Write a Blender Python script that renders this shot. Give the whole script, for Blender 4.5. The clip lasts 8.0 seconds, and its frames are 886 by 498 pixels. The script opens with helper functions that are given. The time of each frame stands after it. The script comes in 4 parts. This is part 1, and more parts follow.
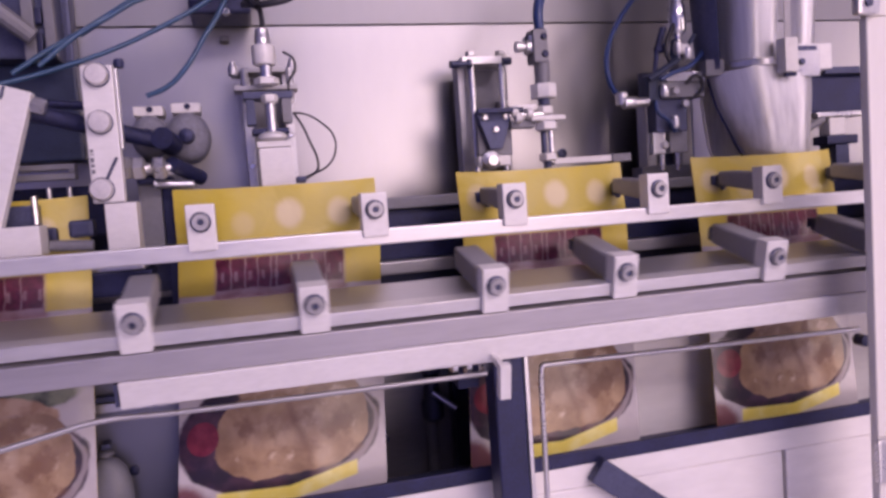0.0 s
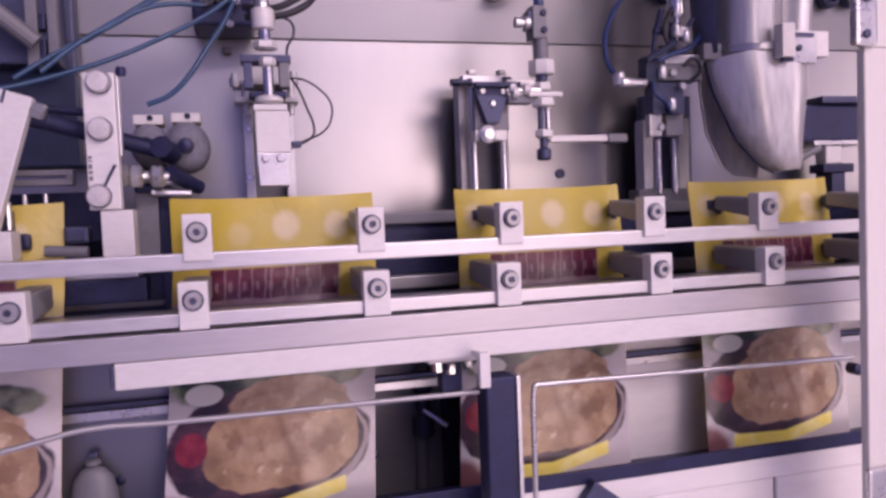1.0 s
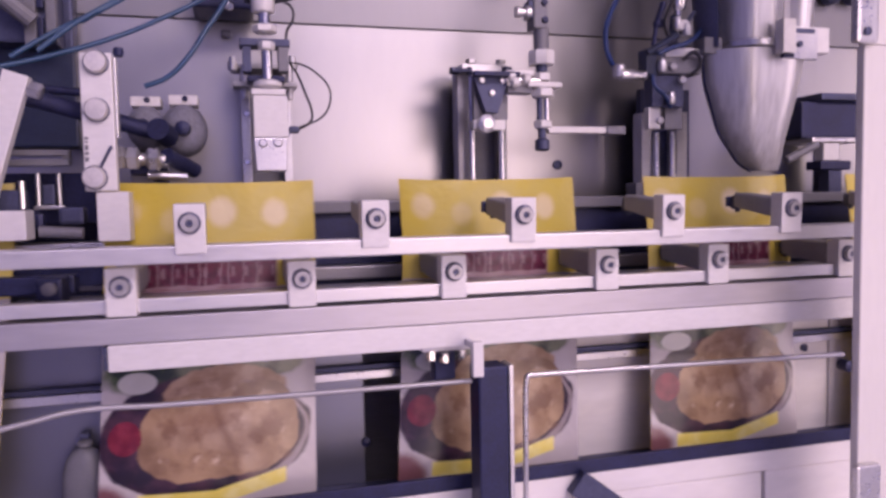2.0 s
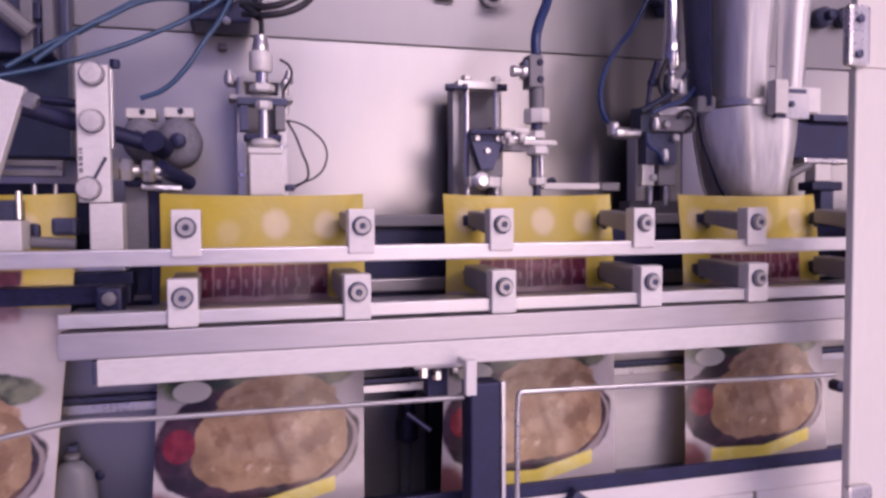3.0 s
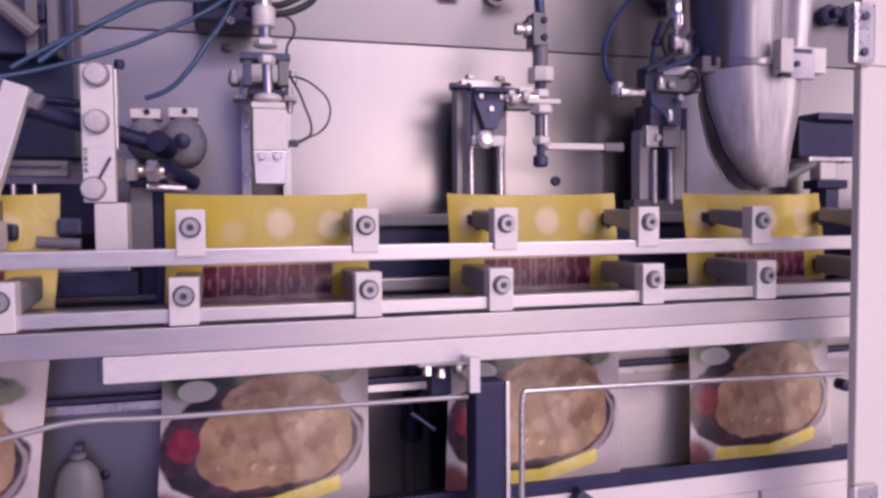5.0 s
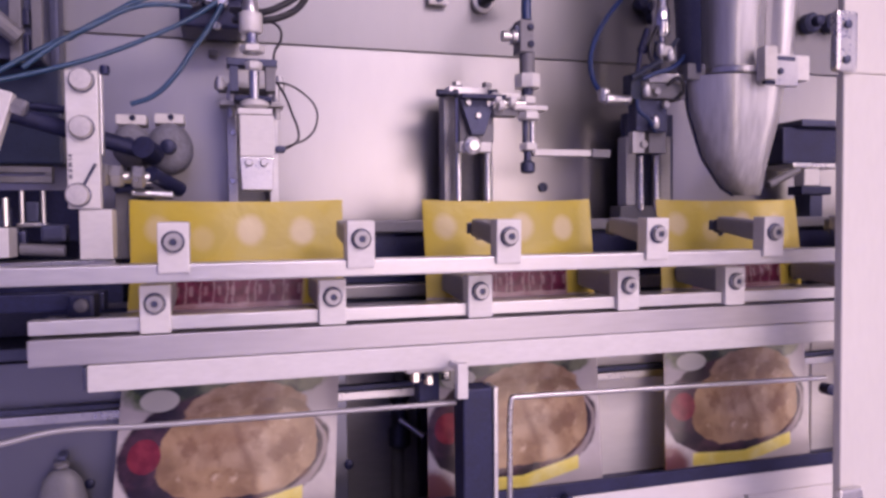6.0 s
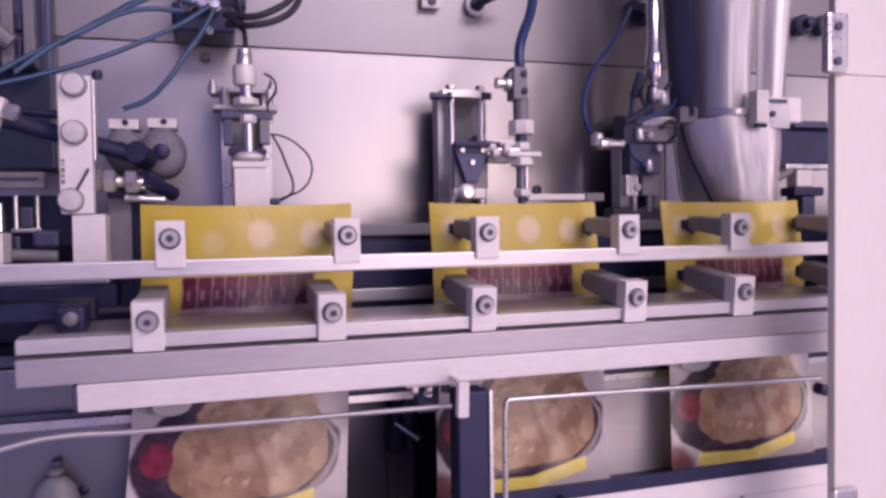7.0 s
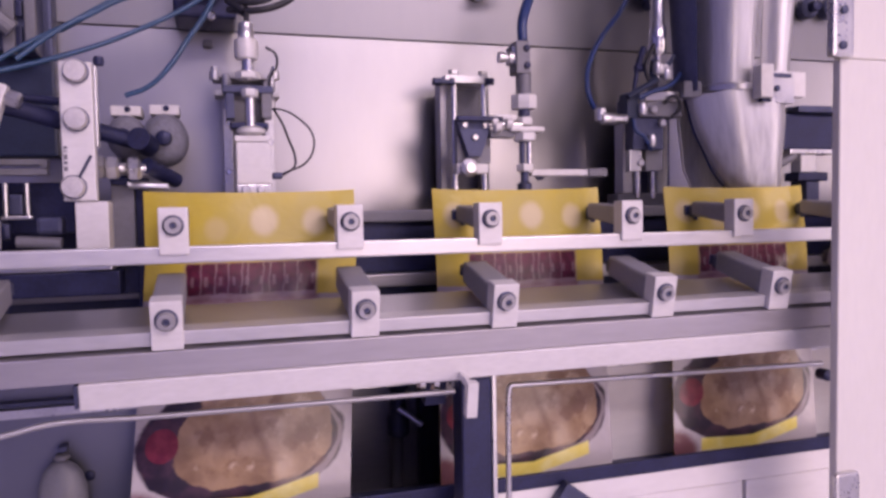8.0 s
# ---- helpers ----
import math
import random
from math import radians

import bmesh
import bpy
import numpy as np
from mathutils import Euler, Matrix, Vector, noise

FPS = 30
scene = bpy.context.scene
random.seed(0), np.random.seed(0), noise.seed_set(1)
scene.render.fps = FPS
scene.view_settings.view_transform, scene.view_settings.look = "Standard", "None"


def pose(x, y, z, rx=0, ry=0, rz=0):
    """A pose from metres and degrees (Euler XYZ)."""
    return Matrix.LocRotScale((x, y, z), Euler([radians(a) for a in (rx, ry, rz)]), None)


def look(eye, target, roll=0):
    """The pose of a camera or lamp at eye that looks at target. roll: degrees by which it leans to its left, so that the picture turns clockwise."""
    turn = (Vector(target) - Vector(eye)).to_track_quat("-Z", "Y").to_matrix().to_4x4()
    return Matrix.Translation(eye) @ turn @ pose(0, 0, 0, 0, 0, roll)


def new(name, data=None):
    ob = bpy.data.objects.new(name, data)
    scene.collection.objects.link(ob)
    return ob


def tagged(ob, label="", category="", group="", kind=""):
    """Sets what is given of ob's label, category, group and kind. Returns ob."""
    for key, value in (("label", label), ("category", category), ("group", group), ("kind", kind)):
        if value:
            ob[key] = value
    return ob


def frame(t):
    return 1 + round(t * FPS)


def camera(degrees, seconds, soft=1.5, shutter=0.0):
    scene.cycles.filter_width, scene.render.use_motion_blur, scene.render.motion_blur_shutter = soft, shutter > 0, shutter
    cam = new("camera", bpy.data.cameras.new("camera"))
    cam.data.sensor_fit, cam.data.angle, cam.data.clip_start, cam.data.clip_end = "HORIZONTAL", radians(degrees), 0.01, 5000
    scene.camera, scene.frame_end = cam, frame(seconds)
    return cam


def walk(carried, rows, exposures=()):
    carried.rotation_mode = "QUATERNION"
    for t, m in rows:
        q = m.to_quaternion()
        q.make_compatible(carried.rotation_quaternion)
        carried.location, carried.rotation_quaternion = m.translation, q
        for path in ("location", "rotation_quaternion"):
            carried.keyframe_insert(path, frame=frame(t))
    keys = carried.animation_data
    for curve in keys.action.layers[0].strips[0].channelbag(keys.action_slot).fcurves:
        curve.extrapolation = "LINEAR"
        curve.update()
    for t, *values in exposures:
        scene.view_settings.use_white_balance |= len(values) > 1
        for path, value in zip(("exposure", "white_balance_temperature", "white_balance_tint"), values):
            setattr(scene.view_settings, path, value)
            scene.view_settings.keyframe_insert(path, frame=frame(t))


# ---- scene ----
cam = camera(62.2, 8.0, soft=3.0, shutter=0.3)
EYE = (0.0, 0.0, 1.25)
PATH = [
    (0.0, -14.86, -4.16, 4.02), (0.5, -15.47, -4.40, 2.90), (1.0, -15.09, -2.87, 2.36), (1.5, -14.32, -4.05, 1.40),
    (1.7, -14.98, -3.95, 1.55), (2.8, -15.74, -3.08, 0.42),
    (3.0, -15.81, -2.55, 0.39), (3.5, -15.70, -2.20, 0.60), (4.0, -15.59, -2.37, 0.75), (4.5, -15.72, -2.76, 0.49),
    (4.7, -15.47, -2.68, 0.50), (5.8, -16.15, -2.36, 0.55),
    (6.0, -16.47, -2.13, 0.58), (6.5, -16.81, -1.75, 0.73), (7.0, -16.92, -1.90, 0.92), (7.5, -16.69, -2.66, 1.16),
    (8.0, -16.70, -2.97, 1.05),
]
walk(cam, [(t, pose(*EYE, 90 + p, r, y)) for t, y, p, r in PATH], exposures=[(0.0, -0.02, 6760, 48), (8.0, -0.02, 6760, 48)])

# ---- world and lights ----
world = bpy.data.worlds.new("hall_air")
scene.world = world
world.use_nodes = True
world.node_tree.nodes["Background"].inputs[0].default_value = (0.42, 0.40, 0.62, 1)
world.node_tree.nodes["Background"].inputs[1].default_value = 0.22


def area_lamp(name, eye, target, sx, sy, power, colour):
    data = bpy.data.lights.new(name, "AREA")
    data.shape, data.size, data.size_y, data.energy, data.color = "RECTANGLE", sx, sy, power, colour
    ob = new(name, data)
    ob.matrix_world = look(eye, target)
    return ob


area_lamp("hall_window_light", (1.20, -2.5, 1.12), (0.60, 1.1, 1.15), 1.5, 1.8, 25.5, (1.0, 0.93, 0.72))
# Added fill from the right for funnel and door frame; no known source.
area_lamp("added_side_fill", (4.4, -1.6, 1.40), (0.7, 0.9, 1.2), 1.2, 2.0, 26, (1.0, 0.94, 0.74))
# Added high fill that brightens the front faces; no such lamp is known.
area_lamp("added_front_fill", (1.7, -2.2, 3.3), (0.7, 0.7, 1.0), 2.6, 1.0, 47, (1.0, 0.94, 0.74))
# Invented downward lamp: lights the unseen hall to lift dark areas and reflections.
area_lamp("added_ambient_fill", (1.2, -3.1, 3.55), (1.2, -3.1, 0.0), 4.0, 1.5, 110, (0.92, 0.93, 1.0))


# ---- materials ----
def mat(name, base, rough=0.5, metal=0.0, vary=0.06, scale=30.0, stretch=(1, 1, 1), bump=0.0, fine=400.0, rvary=0.1):
    """A node material: colour and gloss vary at two scales, with fine relief."""
    m = bpy.data.materials.new(name)
    m.use_nodes = True
    nt = m.node_tree
    bsdf = nt.nodes["Principled BSDF"]
    bsdf.inputs["Metallic"].default_value = metal
    co = nt.nodes.new("ShaderNodeTexCoord")
    mp = nt.nodes.new("ShaderNodeMapping")
    mp.inputs["Scale"].default_value = stretch
    nt.links.new(co.outputs["Object"], mp.inputs["Vector"])
    big = nt.nodes.new("ShaderNodeTexNoise")
    big.inputs["Scale"].default_value, big.inputs["Detail"].default_value = scale, 5
    small = nt.nodes.new("ShaderNodeTexNoise")
    small.inputs["Scale"].default_value, small.inputs["Detail"].default_value = fine, 3
    for n in (big, small):
        nt.links.new(mp.outputs["Vector"], n.inputs["Vector"])
    add = nt.nodes.new("ShaderNodeMath")
    add.operation = "ADD"
    nt.links.new(big.outputs["Fac"], add.inputs[0])
    nt.links.new(small.outputs["Fac"], add.inputs[1])
    ramp = nt.nodes.new("ShaderNodeMapRange")
    ramp.inputs["From Min"].default_value, ramp.inputs["From Max"].default_value = 0.6, 1.4
    ramp.inputs["To Min"].default_value, ramp.inputs["To Max"].default_value = 1 - 2 * vary, 1 + 2 * vary
    nt.links.new(add.outputs[0], ramp.inputs["Value"])
    mix = nt.nodes.new("ShaderNodeVectorMath")
    mix.operation = "SCALE"
    mix.inputs[0].default_value = base[:3]
    nt.links.new(ramp.outputs["Result"], mix.inputs["Scale"])
    nt.links.new(mix.outputs[0], bsdf.inputs["Base Color"])
    rr = nt.nodes.new("ShaderNodeMapRange")
    rr.inputs["From Min"].default_value, rr.inputs["From Max"].default_value = 0.6, 1.4
    rr.inputs["To Min"].default_value, rr.inputs["To Max"].default_value = max(0.02, rough - rvary), min(1, rough + rvary)
    nt.links.new(add.outputs[0], rr.inputs["Value"])
    nt.links.new(rr.outputs["Result"], bsdf.inputs["Roughness"])
    if bump:
        b = nt.nodes.new("ShaderNodeBump")
        b.inputs["Strength"].default_value, b.inputs["Distance"].default_value = bump, 0.002
        nt.links.new(add.outputs[0], b.inputs["Height"])
        nt.links.new(b.outputs["Normal"], bsdf.inputs["Normal"])
    return m


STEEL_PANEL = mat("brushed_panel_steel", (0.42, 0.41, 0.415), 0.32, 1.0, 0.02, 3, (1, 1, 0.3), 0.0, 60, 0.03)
# Darker than the back panel: its dimmer reflection is put into the base colour.
UPPER = mat("dimmed_upper_panel", (0.265, 0.26, 0.28), 0.42, 0.85, 0.02, 3, (1, 1, 0.3), 0.0, 60, 0.03)
STEEL_SHADED = mat("shaded_panel_steel", (0.23, 0.235, 0.29), 0.42, 1.0, 0.012, 3, (0.3, 1, 1), 0.0, 60, 0.012)
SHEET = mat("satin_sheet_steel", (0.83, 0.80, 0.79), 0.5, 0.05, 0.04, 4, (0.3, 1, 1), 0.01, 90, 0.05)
PALE = mat("pale_milled_aluminium", (0.74, 0.72, 0.72), 0.5, 0.15, 0.04, 14, (0.4, 1, 1), 0.02, 250)
DOOR = mat("cream_coated_profile", (0.72, 0.695, 0.665), 0.42, 0.0, 0.02, 10, (1, 1, 0.3), 0.01, 150)
GREY = mat("grey_bead_blasted_aluminium", (0.20, 0.197, 0.225), 0.55, 0.25, 0.07, 20, (1, 1, 1), 0.03, 250)
ARM = mat("grey_clamp_arm", (0.29, 0.285, 0.32), 0.5, 0.2, 0.07, 20, (1, 1, 1), 0.03, 250)
STEEL = mat("machined_steel", (0.66, 0.65, 0.66), 0.33, 0.9, 0.06, 20, (1, 1, 1), 0.03, 300)
STEEL_LEVER = mat("zinc_plated_bolt", (0.66, 0.63, 0.62), 0.42, 0.45, 0.08, 60, (1, 1, 1), 0.04, 300)
PLATE = mat("satin_carriage_plate", (0.46, 0.45, 0.49), 0.36, 0.8, 0.05, 12, (0.3, 1, 1), 0.01, 200, 0.06)
SKIRT = mat("brushed_carriage_skirt", (0.52, 0.50, 0.53), 0.45, 0.8, 0.05, 12, (0.15, 1, 1), 0.01, 200, 0.06)
STEEL_BRIGHT = mat("polished_steel", (0.75, 0.74, 0.74), 0.2, 1.0, 0.05, 25, (1, 1, 1), 0.02, 300)
ALU = mat("satin_aluminium", (0.64, 0.63, 0.65), 0.42, 0.65, 0.05, 12, (0.2, 1, 1), 0.02, 250)
ALU_DULL = mat("grey_anodised_aluminium", (0.42, 0.41, 0.43), 0.45, 0.6, 0.06, 15, (0.2, 1, 1), 0.02, 250)
BLACK = mat("black_oxide_steel", (0.02, 0.024, 0.075), 0.45, 0.3, 0.2, 30, (1, 1, 1), 0.05, 300)
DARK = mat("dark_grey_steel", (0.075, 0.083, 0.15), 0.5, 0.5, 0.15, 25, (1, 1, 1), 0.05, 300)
RUBBER = mat("grey_rubber", (0.20, 0.20, 0.25), 0.7, 0.0, 0.15, 40, (1, 1, 1), 0.1, 300)
BLUE = mat("blue_air_hose", (0.02, 0.045, 0.15), 0.35, 0.0, 0.1, 40)
BLUE_PALE = mat("teal_air_hose", (0.03, 0.085, 0.18), 0.35, 0.0, 0.1, 40)
CABLE = mat("black_cable", (0.02, 0.02, 0.03), 0.5, 0.0, 0.1, 40)
BLUEBLACK = mat("dark_blue_plastic", (0.02, 0.03, 0.07), 0.4, 0.0, 0.15, 40)
# Funnel: upright tone streaks imitate reflections; low metallic lifts its dark side.
FUNNEL = mat("streak_lit_funnel_steel", (0.66, 0.65, 0.67), 0.40, 0.6, 0.10, 40, (1, 1, 0.06), 0.02, 160, 0.08)
MILKY = mat("milky_plastic", (0.19, 0.19, 0.22), 0.35, 0.0, 0.05, 20)
WHITE = mat("white_plastic", (0.72, 0.70, 0.70), 0.5, 0.0, 0.05, 20, (1, 1, 1), 0.02, 300)
# Unseen walls and ceiling: the blue is chosen to tint shade by bounce.
WALL = mat("blue_bounce_wall", (0.46, 0.49, 0.80), 0.8, 0.0, 0.06, 2, (1, 1, 1), 0.05, 60)
NAVY = mat("reflected_wall_navy", (0.09, 0.10, 0.36), 0.7, 0.0, 0.06, 2, (1, 1, 1), 0.05, 60)
FLOOR = mat("grey_hall_floor", (0.40, 0.40, 0.48), 0.6, 0.0, 0.12, 2, (1, 1, 1), 0.05, 60)


# ---- building helpers ----
def bm_box(bm, x0, x1, y0, y1, z0, z1, bevel=0.0):
    """Adds a box, with its edges rounded off."""
    r = bmesh.ops.create_cube(bm, size=1)
    for v in r["verts"]:
        v.co = ((x0 + x1) / 2 + v.co.x * (x1 - x0), (y0 + y1) / 2 + v.co.y * (y1 - y0), (z0 + z1) / 2 + v.co.z * (z1 - z0))
    if bevel:
        edges = {e for v in r["verts"] for e in v.link_edges}
        bmesh.ops.bevel(bm, geom=list(edges), offset=bevel, segments=2, affect="EDGES", profile=0.6)
    return bm


def bm_rod(bm, a, b, r, seg=16, r2=None):
    """Adds a round bar from a to b."""
    a, b = Vector(a), Vector(b)
    d = b - a
    m = Matrix.Translation((a + b) / 2) @ d.to_track_quat("Z", "Y").to_matrix().to_4x4()
    bmesh.ops.create_cone(bm, cap_ends=True, segments=seg, radius1=r, radius2=r if r2 is None else r2, depth=d.length, matrix=m)
    return bm


def bm_lathe(bm, profile, centre, axis="Z", seg=28, sx=1.0, sy=1.0):
    """Adds a turned form: profile rows are (radius, height)."""
    rings = []
    for rad, h in profile:
        ring = []
        for i in range(seg):
            a = 2 * math.pi * i / seg
            p = Vector((rad * math.cos(a) * sx, rad * math.sin(a) * sy, h))
            if axis == "Y":
                p = Vector((p.x, p.z, p.y))
            if axis == "X":
                p = Vector((p.z, p.x, p.y))
            ring.append(bm.verts.new(p + Vector(centre)))
        rings.append(ring)
    for lo, hi in zip(rings, rings[1:]):
        for i in range(seg):
            bm.faces.new((lo[i], lo[(i + 1) % seg], hi[(i + 1) % seg], hi[i]))
    for ring in (rings[0], rings[-1]):
        bm.faces.new(ring)
    bmesh.ops.recalc_face_normals(bm, faces=bm.faces[:])
    return bm


def box(x0, x1, y0, y1, z0, z1, bevel=0.0):
    return bm_box(bmesh.new(), x0, x1, y0, y1, z0, z1, bevel)


def rod(a, b, r, seg=16, r2=None):
    return bm_rod(bmesh.new(), a, b, r, seg, r2)


def part(name, bm, material, parent=None, label="", smooth=False):
    """Links a bmesh as one mesh object, under a thing or a part."""
    me = bpy.data.meshes.new(name)
    bm.normal_update()
    if smooth:
        for f in bm.faces:
            f.smooth = True
        for e in bm.edges:
            e.smooth = not (len(e.link_faces) == 2 and e.calc_face_angle(0) > 0.7)
    bm.to_mesh(me)
    bm.free()
    me.materials.append(material)
    ob = new(name, me)
    if parent:
        ob.parent = parent
    if label:
        ob["label"] = label
    return ob


def thing(name, label, category, group="", at=(0, 0, 0)):
    ob = new(name)
    ob.empty_display_size = 0.02
    ob.location = at
    return tagged(ob, label, category, group)


def tube(name, points, r, material, parent=None, label=""):
    """A bent hose, cable or rod through the points, as a mesh."""
    cu = bpy.data.curves.new(name, "CURVE")
    cu.dimensions, cu.bevel_depth, cu.bevel_resolution, cu.resolution_u = "3D", r, 3, 8
    sp = cu.splines.new("BEZIER")
    sp.bezier_points.add(len(points) - 1)
    for bp, p in zip(sp.bezier_points, points):
        bp.co, bp.handle_left_type, bp.handle_right_type = p, "AUTO", "AUTO"
    tmp = bpy.data.objects.new("tmp", cu)
    scene.collection.objects.link(tmp)
    me = bpy.data.meshes.new_from_object(tmp.evaluated_get(bpy.context.evaluated_depsgraph_get()))
    bpy.data.objects.remove(tmp)
    me.materials.clear()
    me.materials.append(material)
    for f in me.polygons:
        f.use_smooth = True
    ob = new(name, me)
    if parent:
        ob.parent = parent
    if label:
        ob["label"] = label
    return ob


# ---- hall ----
tagged(part("floor", box(-5, 5, -5, 5, -0.1, 0), FLOOR), "grey concrete hall floor", "floor", kind="structure")
tagged(part("ceiling", box(-5, 5, -5, 5, 3.6, 3.7), WALL), "unseen hall ceiling, blue to tint the bounced light", "ceiling", kind="structure")
tagged(part("wall_north", box(-5, 5, 5, 5.1, 0, 3.6), WALL), "unseen hall wall, blue to tint the bounced light", "wall", kind="structure")
tagged(part("wall_south", box(-5, 5, -5.1, -5, 0, 3.6), WALL), "unseen hall wall, blue to tint the bounced light", "wall", kind="structure")
# Unseen wall, added so that the back panel reflects a dark band.
tagged(part("wall_for_reflection", box(2.15, 3.3, -3.1, -3.0, 0, 2.35), NAVY), "unseen dark blue wall added for the back panel to reflect", "wall", kind="structure")
tagged(part("wall_east", box(5, 5.1, -5.1, 5.1, 0, 3.6), WALL), "unseen hall wall, blue to tint the bounced light", "wall", kind="structure")
tagged(part("wall_west", box(-5.1, -5, -5.1, 5.1, 0, 3.6), WALL), "unseen hall wall, blue to tint the bounced light", "wall", kind="structure")

# ---- machine housing ----
YB = 0.9755
housing = thing("machine_housing", "brushed stainless steel machine housing with a flat back", "machine housing")
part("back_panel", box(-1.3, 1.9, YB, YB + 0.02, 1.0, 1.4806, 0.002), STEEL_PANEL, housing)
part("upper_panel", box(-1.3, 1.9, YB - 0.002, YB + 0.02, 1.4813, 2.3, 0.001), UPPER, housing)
# The left panel's shade is put into a darker steel; right sheets are paler.
part("lower_panel", box(-1.3, 0.1248, 0.80, 0.815, 0.5, 1.116, 0.002), STEEL_SHADED, housing)
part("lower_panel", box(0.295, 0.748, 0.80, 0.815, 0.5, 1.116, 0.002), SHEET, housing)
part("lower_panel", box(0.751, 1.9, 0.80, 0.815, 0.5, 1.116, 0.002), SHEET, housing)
part("recess_panel", box(0.1255, 0.2945, 0.93, 0.94, 0.5, 1.116, 0.002), ALU_DULL, housing)
part("recess_side", box(0.1130, 0.1245, 0.8155, 0.9745, 0.5, 1.116, 0.001), ALU_DULL, housing)
part("recess_side", box(0.2950, 0.3065, 0.8155, 0.9745, 0.5, 1.116, 0.001), ALU_DULL, housing)
part("deck", box(-1.3, 1.88, 0.80, 0.9745, 1.118, 1.13, 0.002), DARK, housing)
part("side_panel", box(1.901, 1.92, 0.5, 0.996, 0.1, 2.3, 0.002), STEEL_PANEL, housing)
part("roof_panel", box(-1.3, 1.9, 0.3, 0.996, 2.302, 2.32, 0.002), STEEL_PANEL, housing)
part("base_cabinet", box(-1.3, 0.5708, 0.7065, 0.7995, 0.1, 0.9295, 0.002), SHEET, housing)
part("base_cabinet", box(0.5754, 1.88, 0.7065, 0.7995, 0.1, 0.9295, 0.002), SHEET, housing)
part("fascia", box(0.0, 1.6, 0.7065, 0.7115, 0.930, 0.9535, 0.001), SHEET, housing)
for px in ((0.1249, 0.8000, 0.9832), (-0.1359, 0.8000, 0.9910), (0.7085, 0.8000, 1.0476), (-0.2892, 0.8000, 1.0090)):
    b = bmesh.new()
    bm_lathe(b, [(0.005, 0.001), (0.005, -0.003), (0.003, -0.004)], px, "Y", 16)
    part("panel_screw", b, BLACK, housing, smooth=True)

beam = thing("back_beam", "dark steel beam with pale slide rails behind the pouches", "machine beam")
part("rail", box(-1.2, 1.5, 0.868, 0.90, 1.238, 1.252, 0.002), GREY, beam)
part("web", box(-1.2, 1.5, 0.88, 0.92, 1.176, 1.2375, 0.002), BLACK, beam)
part("rail", box(-1.2, 1.5, 0.86, 0.90, 1.160, 1.1755, 0.002), ALU_DULL, beam)
part("web", box(-1.2, 1.5, 0.88, 0.92, 1.131, 1.1595, 0.002), DARK, beam)
guide = thing("pouch_guide", "thin dark guide bar running behind the pouches", "guide bar")
part("guide_bar", box(-1.2, 1.6, 0.789, 0.7995, 1.0668, 1.0726, 0.001), DARK, guide)
part("guide_lip", box(-1.2, 1.6, 0.786, 0.7995, 1.0572, 1.0663, 0.001), STEEL, guide)
strap = thing("slanted_bar", "dark slanted steel bar on the base cabinet front", "bar")
sb0 = bmesh.new()
bm_box(sb0, -0.014, 0.014, 0.692, 0.7055, -0.12, 0.0, 0.002)
bmesh.ops.rotate(sb0, verts=sb0.verts[:], cent=(0, 0, 0), matrix=Matrix.Rotation(radians(-52), 3, "Y"))
bmesh.ops.translate(sb0, verts=sb0.verts[:], vec=(0.332, 0, 0.950))
part("bar", sb0, DARK, strap)
shelf = thing("pouch_shelf", "dark steel support shelf under the hanging pouches", "shelf")
part("shelf_plate", box(-0.2, 1.6, 0.712, 0.7995, 0.930, 0.938, 0.001), DARK, shelf)
part("shelf_lip", box(-0.2, 1.6, 0.706, 0.7115, 0.954, 0.969, 0.001), BLACK, shelf)

# ---- upper clamp bar ----
UX = (-0.042, 0.115, 0.256, 0.416, 0.5565, 0.717, 0.855)
LX = (-0.045, 0.108, 0.252, 0.415, 0.546, 0.714, 0.853, 1.012, 1.150)


def clamp(x, y, z, back, inward, parent, wide, tall, drop):
    """A clamp block with its socket screw, and the arm that reaches back to the pouch."""
    blk = part("clamp_block", box(x - 0.0125, x + 0.0125, y - 0.012, y + 0.006, z - 0.026, z + 0.016, 0.0012), PALE, parent)
    b = bmesh.new()
    bm_lathe(b, [(0.0092, 0), (0.0092, -0.0015), (0.0085, -0.002)], (x, y - 0.012, z), "Y", 24)
    part("washer", b, DARK, blk, smooth=True)
    b = bmesh.new()
    bm_lathe(b, [(0.0078, 0), (0.0078, -0.003), (0.0068, -0.005), (0.0034, -0.005), (0.003, -0.003), (0.0005, -0.003)], (x, y - 0.0135, z), "Y", 24)
    part("socket_screw", b, ALU_DULL, blk, smooth=True)
    part("hex_socket", bm_lathe(bmesh.new(), [(0.0029, -0.0022), (0.0029, -0.0040)], (x, y - 0.0135, z), "Y", 6), DARK, blk)
    b = bmesh.new()
    bm_box(b, x - wide, x + wide, y + 0.006, back - 0.022, z - tall, z + tall, 0.003)
    for v in b.verts:
        f = (v.co.y - y - 0.006) / (back - 0.028 - y)
        v.co.z += drop * f + (0.004 if v.co.z < z and f > 0.5 else 0)
    arm = part("clamp_arm", b, ARM, parent)
    b = bmesh.new()
    zz = z + drop
    bm_box(b, x - wide * 0.7, x + wide * 0.7, back - 0.024, back - 0.010, zz - 0.009, zz + 0.007, 0.004)
    bm_box(b, x + inward * 0.007 - 0.004, x + inward * 0.007 + 0.004, back - 0.012, back - 0.0075, zz - 0.006, zz + 0.006, 0.002)
    bm_rod(b, (x, back - 0.016, zz - 0.012), (x, back - 0.016, zz + 0.010), 0.003, 10)
    part("clamp_jaw", b, DARK, arm)


